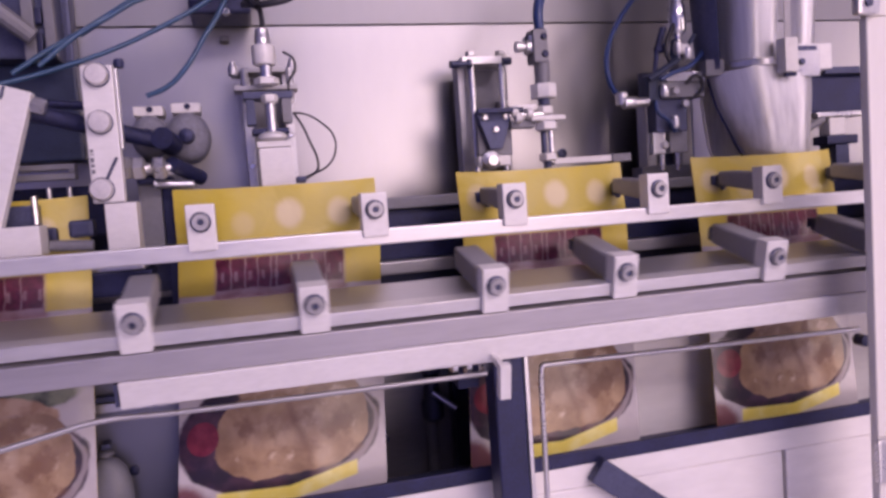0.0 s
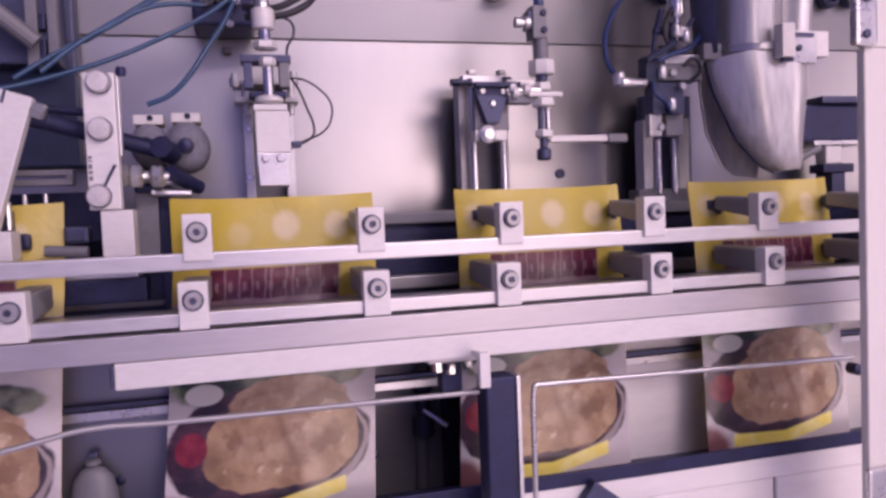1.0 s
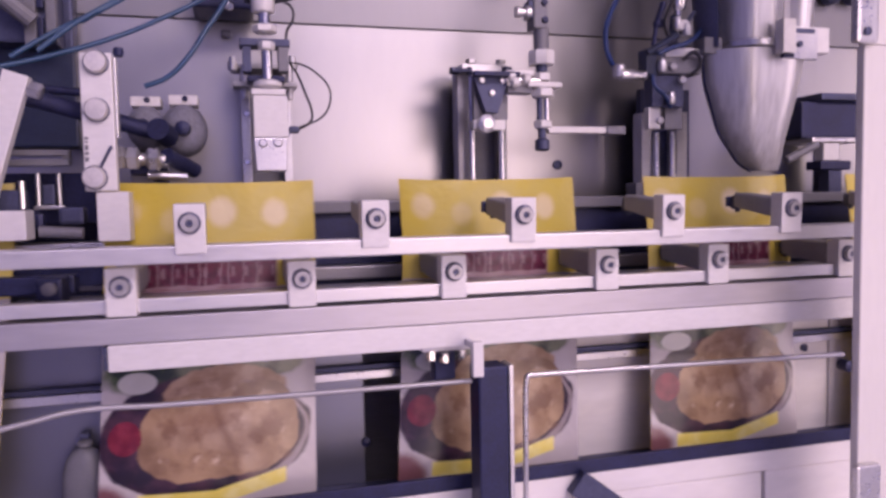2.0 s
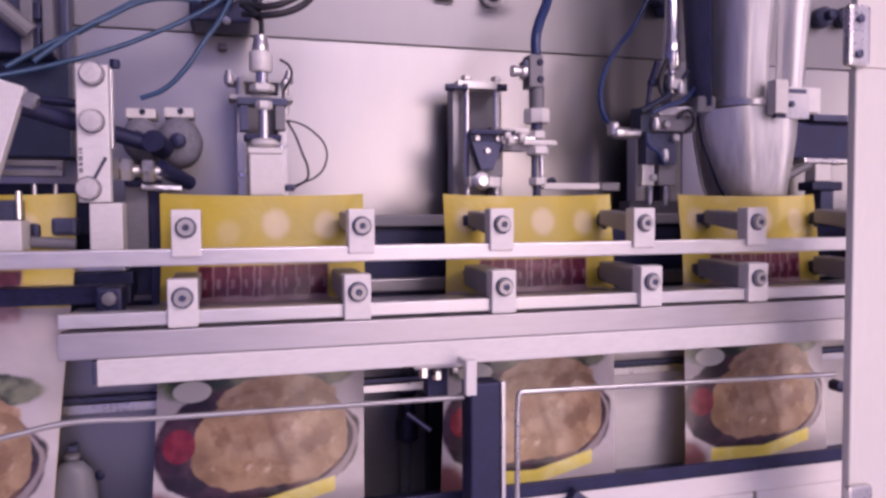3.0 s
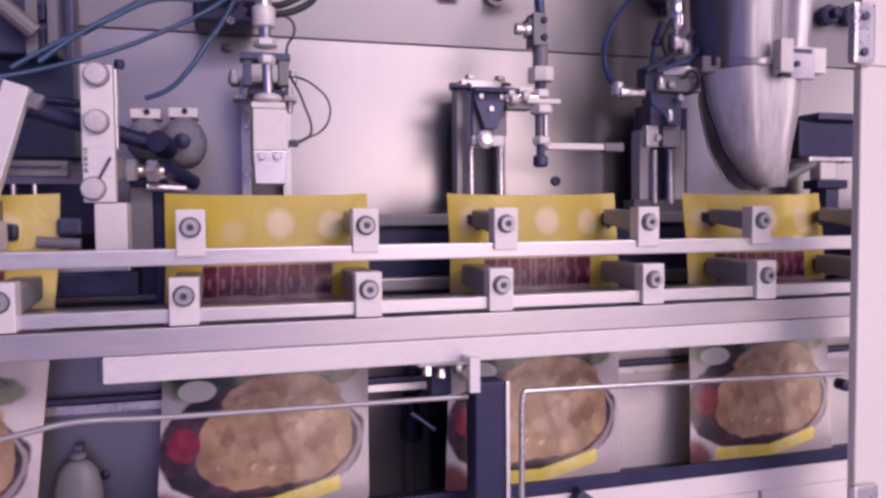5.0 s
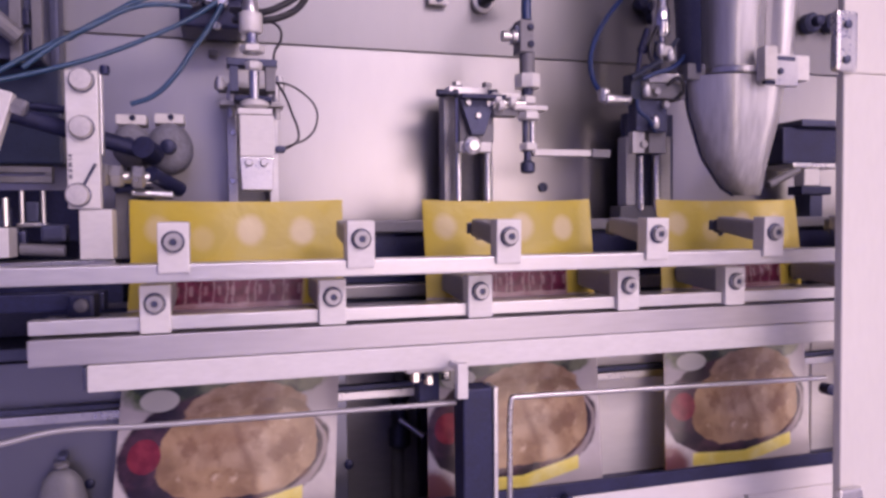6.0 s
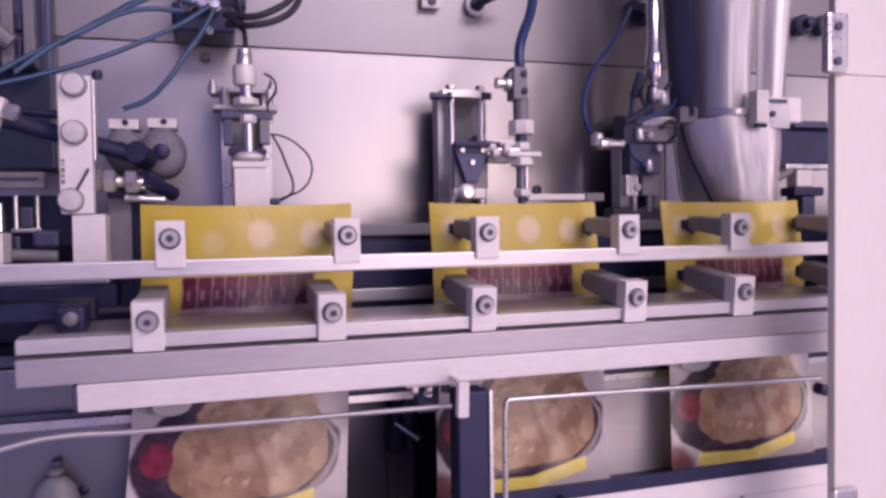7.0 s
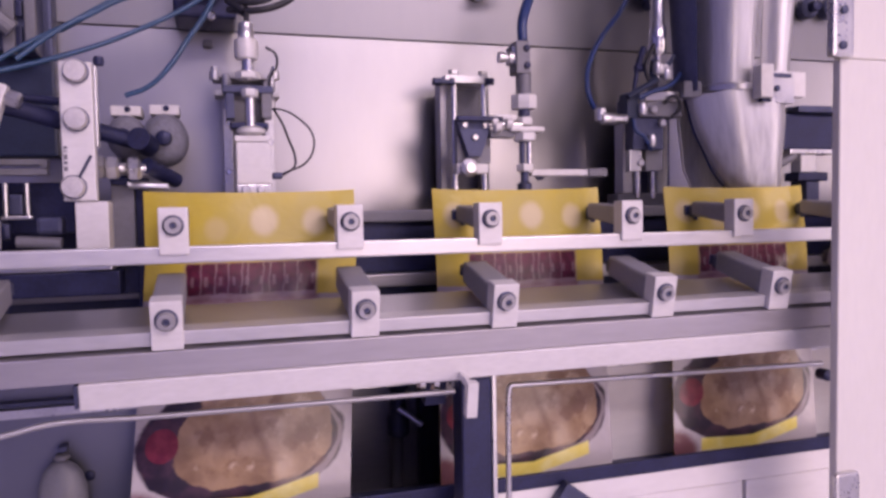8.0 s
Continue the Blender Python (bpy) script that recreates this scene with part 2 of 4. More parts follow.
upper = thing("upper_clamp_bar", "long satin aluminium clamp bar with screwed clamp blocks", "clamp bar")
UY, UZ = 0.70, -0.0085 + 1.25
part("bar", box(-1.2, 1.5, UY - 0.008, UY + 0.012, UZ - 0.034, UZ - 0.019, 0.0015), ALU, upper)
for i, x in enumerate(UX):
    clamp(x, UY, UZ, 0.792, 1 if i % 2 else -1, upper, 0.0105, 0.0105, 0.004)

# ---- lower clamp bar: the carriage slides along the rail, and both swing out ----
LY, LZ = 0.687, -0.068 + 1.25
rail = thing("carriage_rail", "broad pale aluminium guide rail under the lower clamp bar", "guide rail")
carriage = thing("lower_clamp_bar", "satin aluminium carriage bar with screwed clamp blocks", "clamp bar")
part("front_lip", box(-0.145, 1.75, LY - 0.006, LY + 0.012, LZ - 0.024, LZ - 0.012, 0.001), ALU, carriage)
part("plate", box(-0.145, 1.75, LY + 0.0122, LY + 0.080, LZ - 0.026, LZ - 0.0165, 0.001), PLATE, carriage)
part("skirt", box(-0.145, 1.75, LY - 0.010, LY + 0.012, LZ - 0.050, LZ - 0.0275, 0.001), SKIRT, carriage)
for i, x in enumerate(LX):
    clamp(x, LY, LZ, 0.790, 1 if i % 2 else -1, carriage, 0.0125, 0.013, 0.002)
part("end_block", box(-0.1220, -0.0998, 0.7200, 0.7500, 1.1608, 1.1877, 0.003), BLACK, carriage)
part("end_arm", box(-0.62, -0.0961, 0.752, 0.775, 1.17, 1.187, 0.002), BLACK, carriage)
b = bmesh.new()
bm_lathe(b, [(0.006, 0), (0.006, -0.006), (0.004, -0.007)], (-0.1099, 0.7200, 1.1785), "Y", 16)
part("end_screw", b, GREY, carriage, smooth=True)
part("beam", box(-0.115, 1.7, LY - 0.012, LY + 0.02, LZ - 0.0735, LZ - 0.0505, 0.0015), PALE, rail)
part("end_cap", box(-0.119, -0.1155, LY - 0.010, LY + 0.018, LZ - 0.072, LZ - 0.052, 0.001), DARK, rail)
part("bracket_top", box(0.1636, 0.2200, 0.6830, 0.7130, 1.1038, 1.1110, 0.001), PALE, rail)
b = bmesh.new()
bm_box(b, 0.2017, 0.2121, 0.6400, 0.6490, 1.0859, 1.1189, 0.001)
bm_box(b, 0.2047, 0.2092, 0.6492, 0.6752, 1.1098, 1.1162, 0.0005)
part("bracket_tab", b, PALE, rail)
for px in ((0.1768, 0.7000, 1.0994), (0.1906, 0.7000, 1.0961), (0.2082, 0.7000, 1.0982)):
    b = bmesh.new()
    bm_lathe(b, [(0.005, -0.007), (0.005, 0.002), (0.004, 0.004)], px, "Z", 6)
    part("nut", b, STEEL_BRIGHT, rail)
part("hanger", box(0.1819, 0.2030, 0.7050, 0.7250, 1.0699, 1.0995, 0.001), BLACK, rail)

# ---- pouches ----
PITCH, PY, PZ = 0.298, 0.795, 1.275


def pouch_film():
    """Printed film: a yellow head, dark red lettering bars, and a picture of breaded food on a dark plate."""
    m = bpy.data.materials.new("printed_pouch_film")
    m.use_nodes = True
    nt = m.node_tree
    nodes, links = nt.nodes, nt.links
    bsdf = nodes["Principled BSDF"]
    co = nodes.new("ShaderNodeTexCoord")
    sep = nodes.new("ShaderNodeSeparateXYZ")
    links.new(co.outputs["UV"], sep.inputs[0])
    px, pz = sep.outputs["X"], sep.outputs["Y"]

    def calc(op, a, b=None, c=None):
        n = nodes.new("ShaderNodeMath")
        n.operation = op
        for i, v in enumerate((a, b, c)):
            if v is None:
                continue
            if isinstance(v, (int, float)):
                n.inputs[i].default_value = v
            else:
                links.new(v, n.inputs[i])
        return n.outputs[0]

    def blur(scale, amount, detail=4):
        n = nodes.new("ShaderNodeTexNoise")
        n.inputs["Scale"].default_value, n.inputs["Detail"].default_value = scale, detail
        links.new(co.outputs["UV"], n.inputs["Vector"])
        return calc("MULTIPLY", calc("SUBTRACT", n.outputs["Fac"], 0.5), amount)

    def step(v, lo, hi):
        n = nodes.new("ShaderNodeMapRange")
        n.interpolation_type = "SMOOTHSTEP"
        links.new(v, n.inputs["Value"])
        n.inputs["From Min"].default_value, n.inputs["From Max"].default_value = lo, hi
        return n.outputs["Result"]

    def oval(cx, cz, rx, rz, rag=0.0, edge=0.05, scale=60, power=2):
        dx = calc("POWER", calc("ABSOLUTE", calc("DIVIDE", calc("SUBTRACT", px, cx), rx)), power)
        dz = calc("POWER", calc("ABSOLUTE", calc("DIVIDE", calc("SUBTRACT", pz, cz), rz)), power)
        d = calc("ADD", dx, dz)
        if rag:
            d = calc("ADD", d, blur(scale, rag))
        return step(d, 1 + edge, 1 - edge)

    def span(v, lo, hi, soft=0.0012):
        return calc("MULTIPLY", step(v, lo - soft, lo + soft), step(v, hi + soft, hi - soft))

    def layer(under, mask, colour):
        n = nodes.new("ShaderNodeMix")
        n.data_type = "RGBA"
        links.new(mask, n.inputs["Factor"])
        if isinstance(under, tuple):
            n.inputs["A"].default_value = (*under, 1)
        else:
            links.new(under, n.inputs["A"])
        if isinstance(colour, tuple):
            n.inputs["B"].default_value = (*colour, 1)
        else:
            links.new(colour, n.inputs["B"])
        return n.outputs["Result"]

    def mottled(a, b, scale, detail=5):
        n = nodes.new("ShaderNodeTexNoise")
        n.inputs["Scale"].default_value, n.inputs["Detail"].default_value = scale, detail
        links.new(co.outputs["UV"], n.inputs["Vector"])
        return layer(a, step(n.outputs["Fac"], 0.35, 0.65), b)

    tint = mottled((0.50, 0.46, 0.47), (0.58, 0.54, 0.55), 25)
    # plate, leaves and rim
    tint = layer(tint, oval(-0.030, -0.190, 0.075, 0.026, 0.9, 0.25, 45), mottled((0.02, 0.035, 0.03), (0.10, 0.15, 0.06), 60))
    tint = layer(tint, oval(-0.004, -0.256, 0.102, 0.062, 0.30, 0.05, 40), mottled((0.018, 0.010, 0.022), (0.075, 0.03, 0.05), 40))
    tint = layer(tint, oval(0.030, -0.188, 0.060, 0.018, 0.9, 0.2, 40), mottled((0.02, 0.03, 0.02), (0.20, 0.22, 0.14), 45))
    tint = layer(tint, oval(0.014, -0.213, 0.058, 0.026, 0.6, 0.08, 60), mottled((0.34, 0.20, 0.11), (0.52, 0.36, 0.24), 45))
    tint = layer(tint, oval(-0.070, -0.200, 0.0185, 0.0105, 0.15, 0.12), (0.60, 0.60, 0.57))
    rim = calc("SUBTRACT", oval(0.000, -0.258, 0.096, 0.057, 0.2, 0.03, 30), oval(-0.001, -0.256, 0.092, 0.053, 0.2, 0.03, 30))
    tint = layer(tint, calc("MULTIPLY", calc("MULTIPLY", rim, step(px, 0.02, 0.05)), 0.7), (0.42, 0.36, 0.36))
    tint = layer(tint, oval(-0.020, -0.256, 0.050, 0.042, 0.7, 0.06, 42, 2.2), mottled((0.22, 0.125, 0.065), (0.43, 0.28, 0.16), 22))
    tint = layer(tint, oval(0.040, -0.250, 0.046, 0.045, 0.6, 0.06, 36, 2.2), mottled((0.25, 0.145, 0.08), (0.46, 0.31, 0.18), 18))
    tint = layer(tint, oval(0.018, -0.262, 0.050, 0.036, 0.5, 0.08, 42, 2.2), mottled((0.25, 0.145, 0.08), (0.42, 0.27, 0.15), 20))
    tint = layer(tint, calc("MULTIPLY", oval(0.010, -0.250, 0.060, 0.020, 1.6, 0.6, 26), 0.6), mottled((0.52, 0.37, 0.25), (0.26, 0.14, 0.08), 28))
    bend = calc("MULTIPLY_ADD", pz, 0.35, calc("ADD", px, blur(35, 0.022)))
    crease = calc("MULTIPLY", span(bend, -0.0795, -0.0735, 0.004), span(pz, -0.296, -0.218, 0.014))
    tint = layer(tint, calc("MULTIPLY", crease, 0.5), (0.16, 0.075, 0.045))
    shine = calc("MULTIPLY", span(bend, -0.071, -0.050, 0.008), span(pz, -0.300, -0.236, 0.016))
    tint = layer(tint, calc("MULTIPLY", shine, 0.4), mottled((0.62, 0.46, 0.32), (0.74, 0.60, 0.46), 50))
    crumbs = calc("MULTIPLY", oval(0.014, -0.250, 0.080, 0.050, 0.3, 0.1, 60, 2.3), step(calc("ADD", blur(42, 1.0, 6), blur(17, 1.1)), 0.02, 0.20))
    tint = layer(tint, calc("MULTIPLY", crumbs, 0.7), (0.20, 0.10, 0.055))
    glaze = calc("MULTIPLY", oval(0.014, -0.252, 0.076, 0.044, 0.3, 0.1), step(calc("ADD", blur(48, 1.0, 4), blur(19, 0.8)), 0.10, 0.24))
    tint = layer(tint, calc("MULTIPLY", glaze, 0.7), (0.66, 0.50, 0.36))
    tint = layer(tint, oval(-0.081, -0.252, 0.0155, 0.0165, 0.2, 0.08), mottled((0.17, 0.010, 0.028), (0.25, 0.025, 0.045), 90))
    tint = layer(tint, oval(-0.104, -0.322, 0.030, 0.026, 0.8, 0.4), (0.20, 0.08, 0.09))
    curve = calc("MULTIPLY_ADD", calc("MAXIMUM", calc("SUBTRACT", px, 0.004), 0.0), 0.27, calc("MULTIPLY_ADD", px, -0.04, -0.3170))
    strip = calc("MULTIPLY", span(calc("SUBTRACT", pz, curve), -0.0075, 0.0075), span(px, -0.068, 0.073))
    tint = layer(tint, strip, mottled((0.80, 0.68, 0.13), (0.85, 0.78, 0.30), 40))
    # yellow head, cut away in the middle of its lower edge
    side = calc("MULTIPLY", step(calc("ABSOLUTE", calc("ADD", px, 0.002)), 0.062, 0.066), -0.030)
    head = step(calc("SUBTRACT", pz, calc("ADD", side, blur(40, 0.006))), -0.082, -0.079)
    tint = layer(tint, step(pz, -0.170, -0.120), mottled((0.40, 0.34, 0.37), (0.46, 0.39, 0.41), 30))
    tint = layer(tint, calc("MULTIPLY", span(px, -0.070, 0.066, 0.004), step(pz, -0.128, -0.118)), mottled((0.22, 0.10, 0.12), (0.32, 0.19, 0.21), 60))
    tint = layer(tint, head, mottled((0.63, 0.48, 0.045), (0.58, 0.46, 0.09), 14))
    # pale soft spots: glints painted into the yellow
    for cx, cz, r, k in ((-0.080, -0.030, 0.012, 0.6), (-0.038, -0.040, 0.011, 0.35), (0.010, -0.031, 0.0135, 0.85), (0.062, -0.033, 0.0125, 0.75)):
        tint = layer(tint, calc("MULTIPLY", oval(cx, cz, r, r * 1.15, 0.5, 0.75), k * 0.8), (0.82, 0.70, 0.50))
    # lettering, as plain bars
    under = calc("MULTIPLY", span(px, -0.068, 0.064, 0.003), span(calc("ADD", pz, blur(45, 0.006)), -0.110, -0.0745, 0.002))
    tint = layer(tint, calc("MULTIPLY", under, 0.85), mottled((0.30, 0.17, 0.19), (0.38, 0.25, 0.27), 60))
    wavy = calc("ADD", px, blur(80, 0.005))
    ink = span(wavy, -0.0665, -0.0530, 0.0011)
    for lo, hi in ((-0.0518, -0.0390), (-0.0378, -0.0262), (-0.0250, -0.0132), (-0.0120, -0.0070), (-0.0058, 0.0078), (0.0090, 0.0145), (0.0157, 0.0292), (0.0304, 0.0432), (0.0444, 0.0625)):
        ink = calc("MAXIMUM", ink, span(wavy, lo, hi, 0.0011))
    slots = span(calc("FRACT", calc("MULTIPLY", calc("ADD", px, blur(60, 0.006)), 75.0)), 0.36, 0.60, 0.08)
    slots = calc("MULTIPLY", slots, span(calc("ADD", pz, blur(90, 0.006)), -0.0985, -0.0890, 0.0012))
    ink = calc("MULTIPLY", ink, calc("SUBTRACT", 1.0, calc("MULTIPLY", slots, 0.7)))
    bars = calc("MULTIPLY", ink, calc("MULTIPLY", step(calc("ADD", pz, blur(55, 0.006)), -0.108, -0.1055), step(pz, -0.074, -0.0765)))
    tint = layer(tint, bars, mottled((0.075, 0.003, 0.022), (0.135, 0.010, 0.040), 130))
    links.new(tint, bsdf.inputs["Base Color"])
    bsdf.inputs["Roughness"].default_value = 0.33
    bsdf.inputs["Coat Weight"].default_value = 0.35
    bsdf.inputs["Coat Roughness"].default_value = 0.12
    n = nodes.new("ShaderNodeTexNoise")
    n.inputs["Scale"].default_value, n.inputs["Detail"].default_value, n.inputs["Distortion"].default_value = 15, 3, 0.6
    links.new(co.outputs["UV"], n.inputs["Vector"])
    bump = nodes.new("ShaderNodeBump")
    bump.inputs["Strength"].default_value, bump.inputs["Distance"].default_value = 0.45, 0.007
    links.new(n.outputs["Fac"], bump.inputs["Height"])
    links.new(bump.outputs["Normal"], bsdf.inputs["Normal"])
    return m


FILM = pouch_film()
FILM_BACK = mat("plain_pouch_back", (0.62, 0.46, 0.08), 0.4, 0.0, 0.08, 20, (1, 1, 1), 0.2, 60)


def pouch_sheet(side, width, seed, lean):
    """One wall of a pouch: crimped at the sides, a little slack, open at the top, with a folded foot."""
    bm = bmesh.new()
    nx, nz, tall = 30, 40, 0.336
    vs, flat = [], {}
    for j in range(nz + 1):
        v = j / nz
        row = []
        for i in range(nx + 1):
            u = i / nx * 2 - 1
            body = 1 - abs(u) ** 2.5
            out = 0.0008 + body * (0.009 * (1 - v) ** 3 + 0.008 * math.sin(math.pi * min(1, v * 1.05)) + 0.003)
            out += 0.0022 * body * noise.noise((u * 2.2 + seed * 7, v * 4.5, seed + side * 3))
            dip = 0.0045 * body * (1 - v) ** 4 if side < 0 else 0.001
            row.append(bm.verts.new((u * width / 2 * (1 - 0.012 * math.sin(v * 3)) - lean * max(0, v - 0.2) / 0.8, side * out, -v * tall - dip)))
            flat[row[-1]] = (u * width / 2, -v * tall)
        vs.append(row)
    for j in range(nz):
        for i in range(nx):
            q = (vs[j][i], vs[j][i + 1], vs[j + 1][i + 1], vs[j + 1][i])
            bm.faces.new(q if side < 0 else q[::-1])
    uv = bm.loops.layers.uv.new("print")
    for f in bm.faces:
        for lp in f.loops:
            lp[uv].uv = flat[lp.vert]
    return bm


pouches = []
for k, width, lean in ((-2, 0.213, 0.021), (-1, 0.207, 0.011), (0, 0.208, 0.020), (1, 0.203, 0.021), (2, 0.203, 0.014), (3, 0.203, 0.012)):
    p = thing("pouch", "printed plastic pouch with yellow top and food picture, held in clamps", "pouch", "pouches in the machine")
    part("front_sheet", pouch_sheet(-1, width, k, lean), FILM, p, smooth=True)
    part("back_sheet", pouch_sheet(1, width, k, lean), FILM_BACK, p, "plain yellowish back film", smooth=True)
    pouches.append((k, p))

# ---- guard door, post, guard rods ----
door = thing("guard_door", "pale aluminium frame of the machine's guard door", "door frame")
part("frame_profile", box(0.580, 0.662, 0.58, 0.590, 0.3, 1.3910, 0.002), DOOR, door)
part("frame_back", box(0.5875, 0.660, 0.5905, 0.597, 0.3, 1.3910, 0.001), ALU_DULL, door)
part("frame_top", box(0.583, 0.660, 0.583, 0.592, 1.3921, 2.3, 0.002), DOOR, door)
latch = part("latch", box(0.5636, 0.5895, 0.5720, 0.5820, 1.3909, 1.4492, 0.004), STEEL, door, "satin steel latch plate")
for px in ((0.5757, 0.5720, 1.4352), (0.5745, 0.5720, 1.4016)):
    b = bmesh.new()
    bm_lathe(b, [(0.004, 0), (0.004, -0.002), (0.0025, -0.003)], px, "Y", 16)
    part("latch_screw", b, DARK, latch, smooth=True)
part("lower_latch", box(0.5725, 0.6019, 0.5720, 0.5795, 0.9384, 0.9825, 0.003), STEEL, door)
post = thing("frame_post", "black square steel post under the clamp bars", "post")
part("post_tube", box(0.2099, 0.2397, 0.65, 0.68, 0.0, 1.092, 0.002), BLACK, post)
part("post_strip", box(0.2409, 0.2454, 0.651, 0.675, 0.0, 1.092, 0.001), STEEL, post)
rear_post = thing("rear_post", "slim black post behind the pouches", "post")
part("post_tube", box(0.2351, 0.2606, 0.904, 0.924, 0.0, 1.115, 0.002), BLACK, rear_post)

guard = thing("guard_rod", "thin bent steel guard rod along the machine front", "guard rod")
tube("rod", [(-0.2280, 0.6400, 1.0697), (-0.1702, 0.6500, 1.0785), (-0.1375, 0.6550, 1.0830), (-0.0722, 0.6600, 1.0805), (0.2060, 0.6600, 1.0782)], 0.0025, ALU_DULL, guard)
frame_rod = thing("bent_guard_rod", "thin steel rod frame bent square at its corner", "guard rod")
tube("rod", [(0.6668, 0.6900, 1.0637), (0.4568, 0.6850, 1.0691), (0.2788, 0.6800, 1.0736), (0.2715, 0.6800, 1.0731), (0.2696, 0.6800, 1.0670), (0.2681, 0.6800, 0.9770), (0.2667, 0.6800, 0.8517)], 0.0028, STEEL, frame_rod)
b = bmesh.new()
bm_lathe(b, [(0.007, 0.004), (0.007, -0.010), (0.004, -0.012)], (0.6967, 0.7200, 1.0423), "Y", 16)
knob = tagged(part("knob", b, BLACK, smooth=True), "small black plastic knob beside the guard door", "knob")

def turned(name, rows, centre, material, parent, axis="Z", seg=20, label="", sx=1.0, sy=1.0):
    return part(name, bm_lathe(bmesh.new(), rows, centre, axis, seg, sx, sy), material, parent, label, smooth=True)


def hexnut(name, centre, r, h, material, parent):
    """A nut with chamfered rims, standing on centre."""
    return turned(name, [(r * 0.86, 0), (r, h * 0.15), (r, h * 0.85), (r * 0.86, h)], centre, material, parent, "Z", 6)


def bolt_y(name, centre, r, parent, material, deep=0.005):
    return turned(name, [(r, 0.0005), (r, -deep * 0.7), (r * 0.8, -deep), (r * 0.02, -deep)], centre, material, parent, "Y", 20)


# ---- station one: pressing head on a slide ----
sa = thing("slide_bracket", "steel slide bracket with two guide posts on the back beam", "slide bracket")
part("top_plate", box(-0.0061, 0.0655, 0.8944, 0.9374, 1.4083, 1.4149, 0.001), ALU_DULL, sa)
part("side_rail", box(0.0037, 0.0146, 0.9084, 0.9320, 1.2728, 1.4094, 0.001), STEEL, sa)
part("side_rail", box(0.0518, 0.0624, 0.9084, 0.9320, 1.2726, 1.4114, 0.001), STEEL, sa)
part("back_plate", box(0.0037, 0.0639, 0.9326, 0.9455, 1.2595, 1.4139, 0.001), GREY, sa)
part("foot", box(-0.0017, 0.0649, 0.9084, 0.9342, 1.2591, 1.2727, 0.001), GREY, sa)
for px in ((-0.0037, 0.8922, 1.4106), (0.0640, 0.8922, 1.4134)):
    turned("knurled_nut", [(0.0043, -0.0065), (0.0056, -0.0054), (0.0056, 0.0043), (0.0037, 0.0054), (0.0037, 0.0097)], px, STEEL, sa, "Z", 14)
for px in ((0.0104, 0.9084, 1.3576), (0.0092, 0.9084, 1.3008), (0.0570, 0.9084, 1.3349)):
    bolt_y("rail_screw", px, 0.0035, sa, STEEL_BRIGHT, 0.003)

for px in (0.0085, 0.0585):
    part("stud", rod((px, 0.872, 1.3700), (px, 0.872, 1.4085), 0.0042, 12), STEEL, sa)
part("cross_plate", box(-0.0040, 0.0665, 0.8560, 0.8880, 1.3820, 1.3875, 0.001), ALU_DULL, sa)

head = thing("pressing_head", "steel pressing head with a pale block and adapter nuts", "pressing head")
part("yoke", box(0.0043, 0.0570, 0.8180, 0.8440, 1.4040, 1.4118, 0.001), DARK, head)
part("yoke_cheek", box(0.0069, 0.0161, 0.8200, 0.8400, 1.3766, 1.4036, 0.001), DARK, head)
part("yoke_cheek", box(0.0443, 0.0551, 0.8200, 0.8400, 1.3779, 1.4052, 0.001), GREY, head)
part("clevis", box(0.0110, 0.0509, 0.8180, 0.8440, 1.3661, 1.3727, 0.002), BLACK, head)
part("press_block", box(0.0159, 0.0521, 0.8120, 0.8380, 1.3064, 1.3509, 0.0015), PALE, head)
lowblk = bmesh.new()
bm_box(lowblk, 0.0151, 0.0514, 0.8130, 0.8370, 1.2703, 1.3062, 0.0015)
for v in lowblk.verts:
    if v.co.z < 1.285:
        v.co.x = 0.0331 + (v.co.x - 0.0331) * 0.9
part("press_foot", lowblk, STEEL, head)
part("block_cap", box(0.0147, 0.0503, 0.8120, 0.8380, 1.3515, 1.3581, 0.001), PALE, head)
for px in ((0.0251, 0.8120, 1.3004), (0.0409, 0.8120, 1.3004)):
    bolt_y("block_screw", px, 0.0045, head, STEEL, 0.003)
cx, cy = 0.0321, 0.826
turned("spindle", [(0.0055, 1.3675), (0.0055, 1.4066)], (cx, cy - 0.008, 0), STEEL_BRIGHT, head)
hexnut("lock_nut", (cx, cy - 0.012, 1.3987), 0.0088, 0.0085, PALE, head)
turned("ball_joint", [(0.010, 1.3584), (0.015, 1.3614), (0.015, 1.3651), (0.009, 1.3681)], (cx, cy - 0.006, 0), PALE, head)
hexnut("lower_nut", (cx - 0.001, cy, 1.4187), 0.0135, 0.0085, PALE, head)
turned("neck", [(0.0065, 1.4181), (0.0065, 1.4430)], (cx - 0.001, cy, 0), STEEL_BRIGHT, head)
turned("adapter", [(0.0115, 1.4406), (0.0125, 1.4424), (0.0125, 1.4600), (0.0115, 1.4618)], (cx - 0.002, cy, 0), PALE, head, seg=8)
turned("fitting", [(0.0085, 1.4612), (0.0085, 1.4709), (0.0075, 1.4722), (0.0075, 1.4788), (0.005, 1.4800)], (cx - 0.002, cy, 0), STEEL, head)
tube("air_hose", [(0.0316, 0.8280, 1.4794), (0.0316, 0.8350, 1.4948), (0.0281, 0.8600, 1.5256), (0.0218, 0.9000, 1.5704)], 0.0028, CABLE, head)
tube("sensor_wire", [(0.0569, 0.8300, 1.3895), (0.0704, 0.8250, 1.3861), (0.0862, 0.8200, 1.3754), (0.0970, 0.8150, 1.3608), (0.0980, 0.8150, 1.3454), (0.0897, 0.8150, 1.3299), (0.0687, 0.8200, 1.3196), (0.0563, 0.8250, 1.3149)], 0.0011, CABLE, head)
